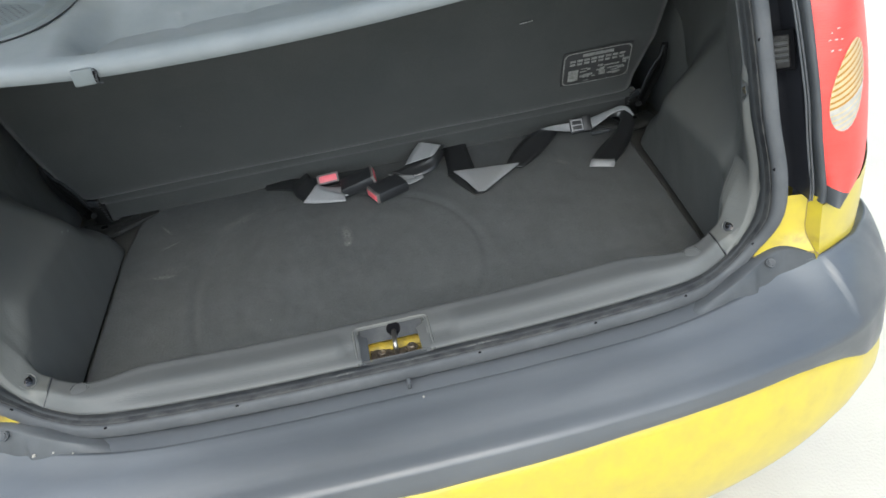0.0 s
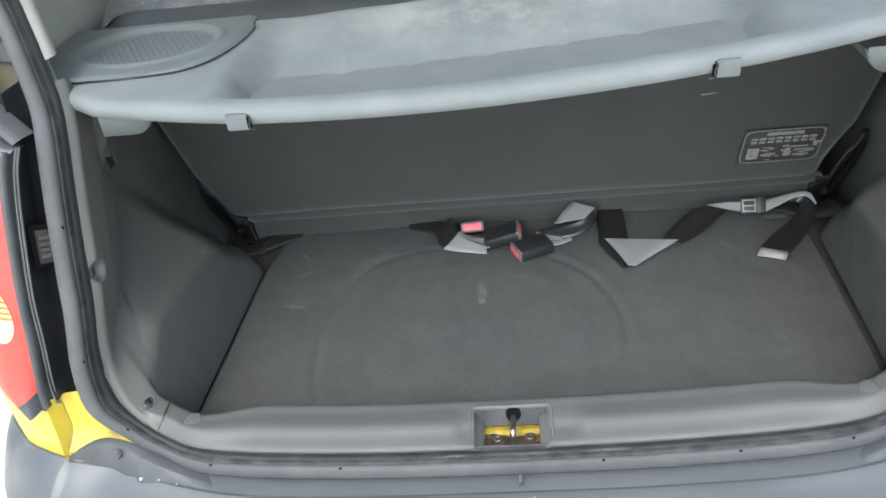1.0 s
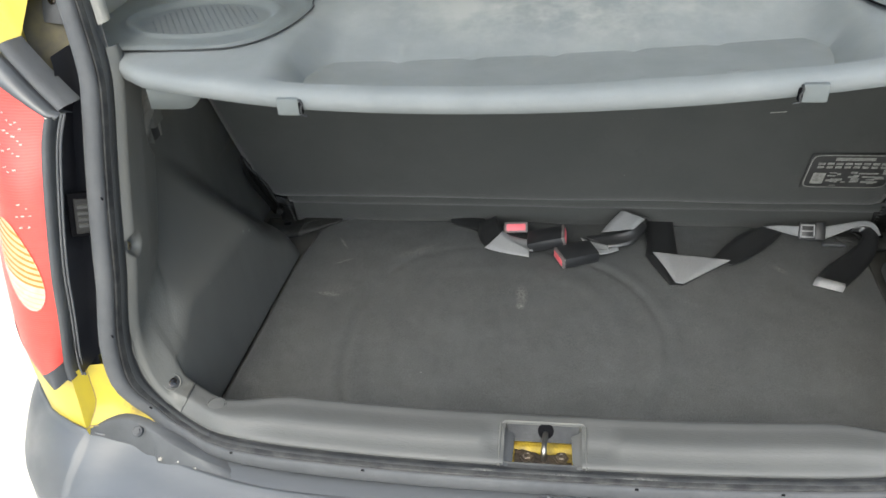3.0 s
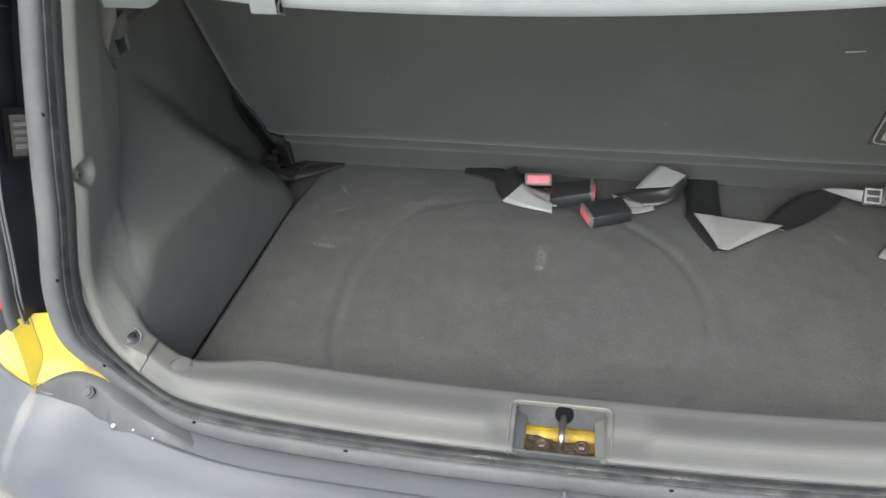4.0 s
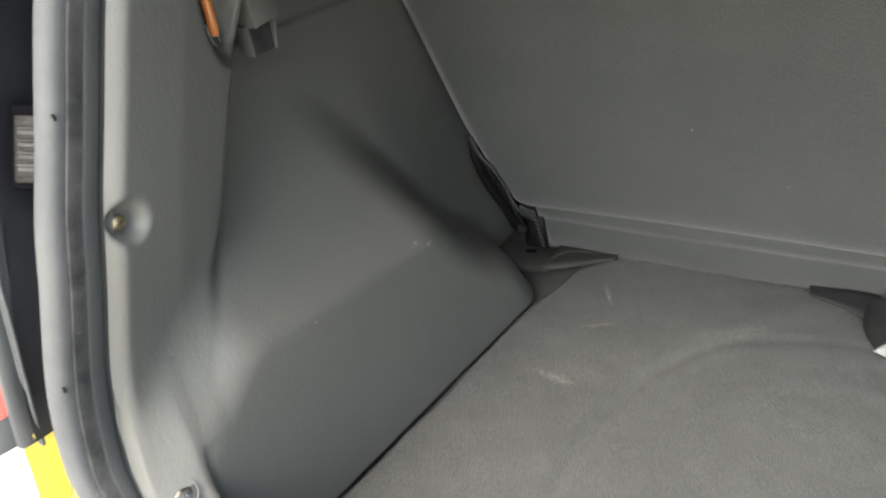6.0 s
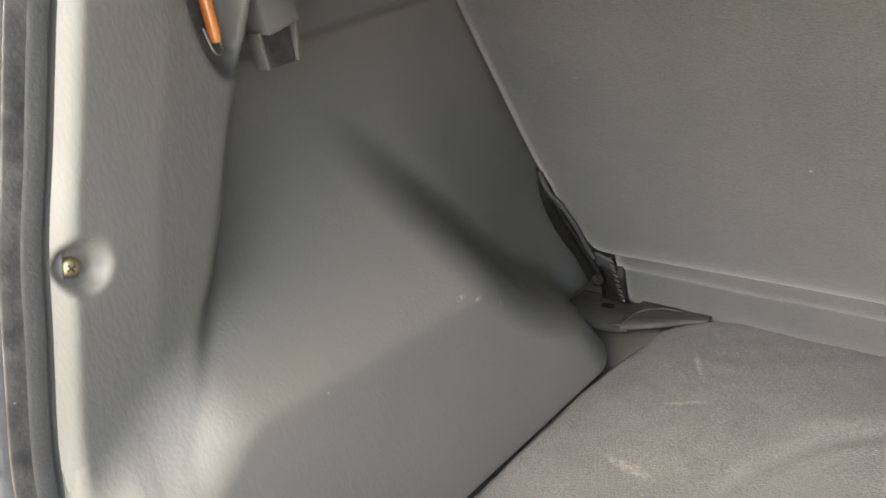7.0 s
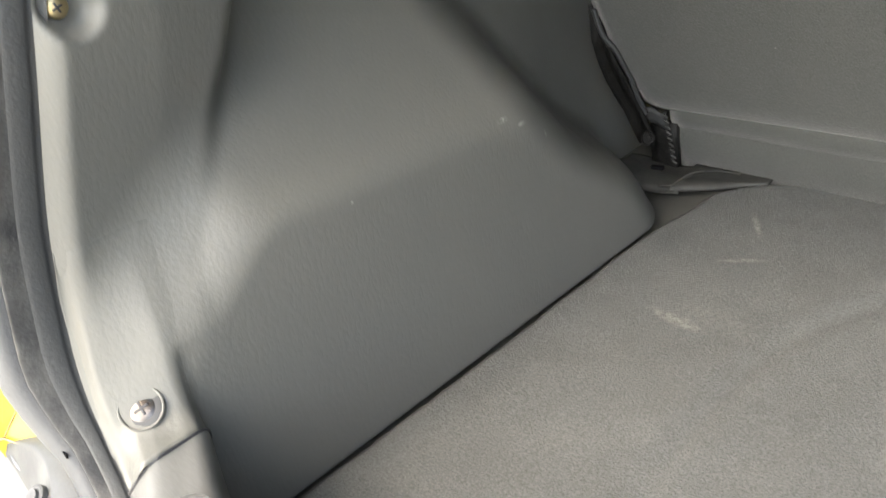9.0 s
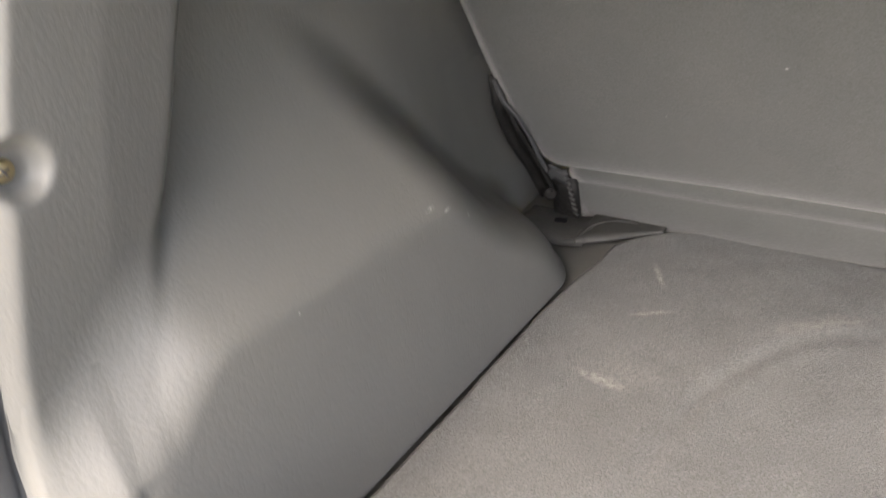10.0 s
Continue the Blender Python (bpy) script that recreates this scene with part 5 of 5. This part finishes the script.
P = []
for a in np.linspace(-0.35, 1.5, 20):
    y, z = 0.418 - 0.070 * math.cos(a), 1.032 + 0.060 * math.sin(a)
    P.append([(x, y + 0.03 * seat_end(x), z - 0.035 * seat_end(x) + 0.002 * noise.noise((x * 9, a, 2))) for x in np.linspace(-0.555, 0.595, 70)])
grid("seat_top_edge", P, M_SEATVINYL, seat, "smooth dark grey upper edge of the seat")
P = []
for v in np.linspace(0, 1, 16):
    P.append([(x, 0.408 + 0.22 * v, 1.0915 + 0.060 * math.sin(v * 2.2) + 0.004 * noise.noise((x * 12, v * 4, 9)) - 0.035 * seat_end(x)) for x in np.linspace(-0.55, 0.59, 70)])
grid("seat_cushion_top", P, M_VELOUR, seat, "patterned grey velour seat front", front=(0, -0.3, 1))

# ---- fittings on pillar and channel ----
def vent(flip):
    f = far_side if flip else (lambda q: np.array(q, float))
    def at(x, y, z):
        return f(np.array([x, y, z]))
    v = new("air_vent")
    v.parent = car
    tagged(v, "dusty grey cabin air vent with louvres")
    s_ = -1 if flip else 1
    part("vent_frame", box((0.030, 0.010, 0.048), 0.002, pose(*at(-0.5065, 0.049, 0.943), -22, 10 * s_, 30 * s_)), M_HOLE, v)
    m = pose(*at(-0.5015, 0.0445, 0.944), -22, 10 * s_, 30 * s_)
    part("vent_body", box((0.022, 0.010, 0.038), 0.0015, m), M_HINGE, v)
    for k in range(4):
        # dark strip paints the shade between two blades
        part("louvre_shade", box((0.018, 0.002, 0.0022), 0, m @ pose(0.001, -0.0045, -0.011 + 0.0068 * k)), M_SEALGROOVE, v)
        part("louvre_blade", box((0.017, 0.0035, 0.0018), 0.0006, m @ pose(0.001, -0.0058, -0.0085 + 0.0068 * k, 18, 0, 0)), M_VENT, v)


vent(False)
vent(True)
def nearest(x, z):
    return int(np.argmin(np.hypot(EDGE[:, 0] - x, EDGE[:, 2] - z)))


for x, z in ((-0.471, 0.962), (-0.482, 0.805), (-0.466, 0.717), (-0.364, 0.69), (-0.201, 0.688), (0.101, 0.686), (0.25, 0.69), (0.378, 0.69), (0.480, 0.717), (0.496, 0.805), (0.485, 0.962)):
    k = nearest(x, z)
    p = sweep([(0.0078, 0.0272)], EDGE[k:k + 1], OUT[k:k + 1])[0, 0]
    part("vent_hole", lathe([(0.0021, 0.0), (0.0021, 0.0006), (0.0, 0.0006)], Matrix.Translation(p) @ pose(0, 0, 0, 90, 0, 0), 10), M_HOLE, seal)
# clipped mounts of the bumper along its flange
for x in (-0.172, 0.205):
    for dx, w in ((-0.008, 0.008), (0.006, 0.010)):
        part("bumper_clip", box((w, 0.006, 0.004), 0.0012, pose(x + dx, -0.0845, 0.6525, 14, 0, 4)), M_SEALGROOVE, car, "dark dirty bumper clip")

# boot lamp in the left trim
lampm = on_wall(0.176, 0.995)
part("boot_lamp", box((0.012, 0.046, 0.004), 0.0015, lampm @ pose(0, 0.004, 0.001)), M_RUBBER, TRIM_L, "small boot lamp with amber bulb")
bulb_x, bulb_y = -0.4915, 0.1805
part("bulb", lathe([(0.0, -0.019), (0.0026, -0.018), (0.0034, -0.015)] + [(0.0034 + 0.0004 * (k % 2), -0.013 + 0.0015 * k) for k in range(20)] + [(0.003, 0.018), (0.0, 0.019)], pose(bulb_x, bulb_y, 0.988), 14), M_BULB, TRIM_L, "amber festoon bulb")
tube("bulb_clip", [(bulb_x - 0.004, bulb_y - 0.003, 0.978), (bulb_x, bulb_y - 0.003, 0.966), (bulb_x + 0.001, bulb_y, 0.963), (bulb_x, bulb_y + 0.003, 0.966), (bulb_x - 0.004, bulb_y + 0.003, 0.978)], 0.0007, M_STEEL, TRIM_L, "steel bulb clip", n=20, seg=6)
for flip in (False, True):
    f = mirrored if flip else (lambda q: np.array(q, float))
    Q = [[(-0.425 + 0.060 * u, 0.105 + 0.05 * v, 1.066 - 0.024 * math.sqrt(max(0, 1 - (max(u - 0.6, 0) / 0.4) ** 2)) * (1 - v * 0.2)) for u in np.linspace(0, 1, 16)] for v in np.linspace(0, 1, 5)]
    Q.insert(0, [(x, y, 1.070) for x, y, z in Q[0]])
    grid("shelf_rest", f(Q), M_POD, car, "light grey shelf rest tab", front=(0, -1, -0.3))
part("shelf_hook", box((0.020, 0.026, 0.022), 0.003, pose(-0.499, 0.226, 0.977, 8, 0, 0)), M_TRIM, TRIM_L, "light grey shelf string hook")
part("hook_slot", box((0.010, 0.022, 0.022), 0.002, pose(-0.503, 0.2265, 0.9555)), M_SEALGROOVE, TRIM_L, "dark slot under the hook")
for y, tilt in ((0.2140, 4), (0.2395, -10)):
    part("hook_cheek", box((0.012, 0.0022, 0.022), 0.0008, pose(-0.502, y, 0.956, tilt, 0, 0)), M_TRIM, TRIM_L)
# paint chips on the bumper
random.seed(4)
for x, y, z, r in ((-0.451, -0.0495, 0.662, 0.0028), (-0.428, -0.0515, 0.6615, 0.0016), (-0.404, -0.058, 0.660, 0.0014), (0.02, -0.094, 0.656, 0.0016)):
    part("paint_chip", lathe([(r, 0), (r * 0.8, 0.0008), (0, 0.0008)], pose(x, y, z + 0.001, 12, 0, 30), 6), M_CLEAR, car, "bare pale paint chip")

# ---- outer shell above the lamps ----
for flip in (False, True):
    f = far_side if flip else (lambda q: np.array(q, float))
    hi = left_half[left_half[:, 2] > 1.168]
    oo = OUT[:len(hi)][::-1]
    P = np.array([[c + o_ * 0.040 + np.array((0, 0.004, 0)), c + o_ * 0.050 + np.array((0, -0.014, 0)), c + o_ * 0.058 + np.array((0, -0.024, 0)), c + o_ * 0.085 + np.array((0, -0.022, 0)), c + o_ * 0.105 + np.array((0, -0.010, 0)),
                   c + o_ * 0.155 + np.array((0, 0.010, 0)), c + o_ * 0.20 + np.array((0, 0.22, 0))] for c, o_ in zip(hi, oo)])
    foot = P[0] + np.array((0.014, -0.022, -0.052)) * np.array((0.0, 0.05, 0.12, 0.75, 1.25, 1.8, 1.8))[:, None]
    grid("rear_pillar", f(np.concatenate([foot[None], P])), M_PAINT, car, "yellow painted rear pillar", sharp=40)
for flip in (False, True):
    f = far_side if flip else (lambda q: np.array(q, float))
    for yc in (0.42,):
        w = new("wheel")
        w.parent = car
        tagged(w, "black rubber rear wheel")
        m = pose(*f(np.array([-0.64, yc, 0.27])), 0, 90, 0)
        part("tyre", lathe([(0.16, -0.08), (0.25, -0.082), (0.27, -0.06), (0.27, 0.06), (0.25, 0.082), (0.16, 0.08)], m, 48), M_RUBBER, w, "black rubber tyre")
        part("rim", lathe([(0.165, -0.07), (0.165, 0.07), (0.15, 0.06), (0.0, 0.05)], m, 32), M_STEEL, w, "steel wheel rim")
# unseen wall, added to keep daylight out of the cut-off cabin
P = [[(x, 1.5, z) for x in np.linspace(-0.74, 0.78, 4)] for z in np.linspace(0.3, 1.5, 4)]
grid("closing_wall", P, M_BLACK, car, "plain dark wall added to close the cabin", thick=0.02)
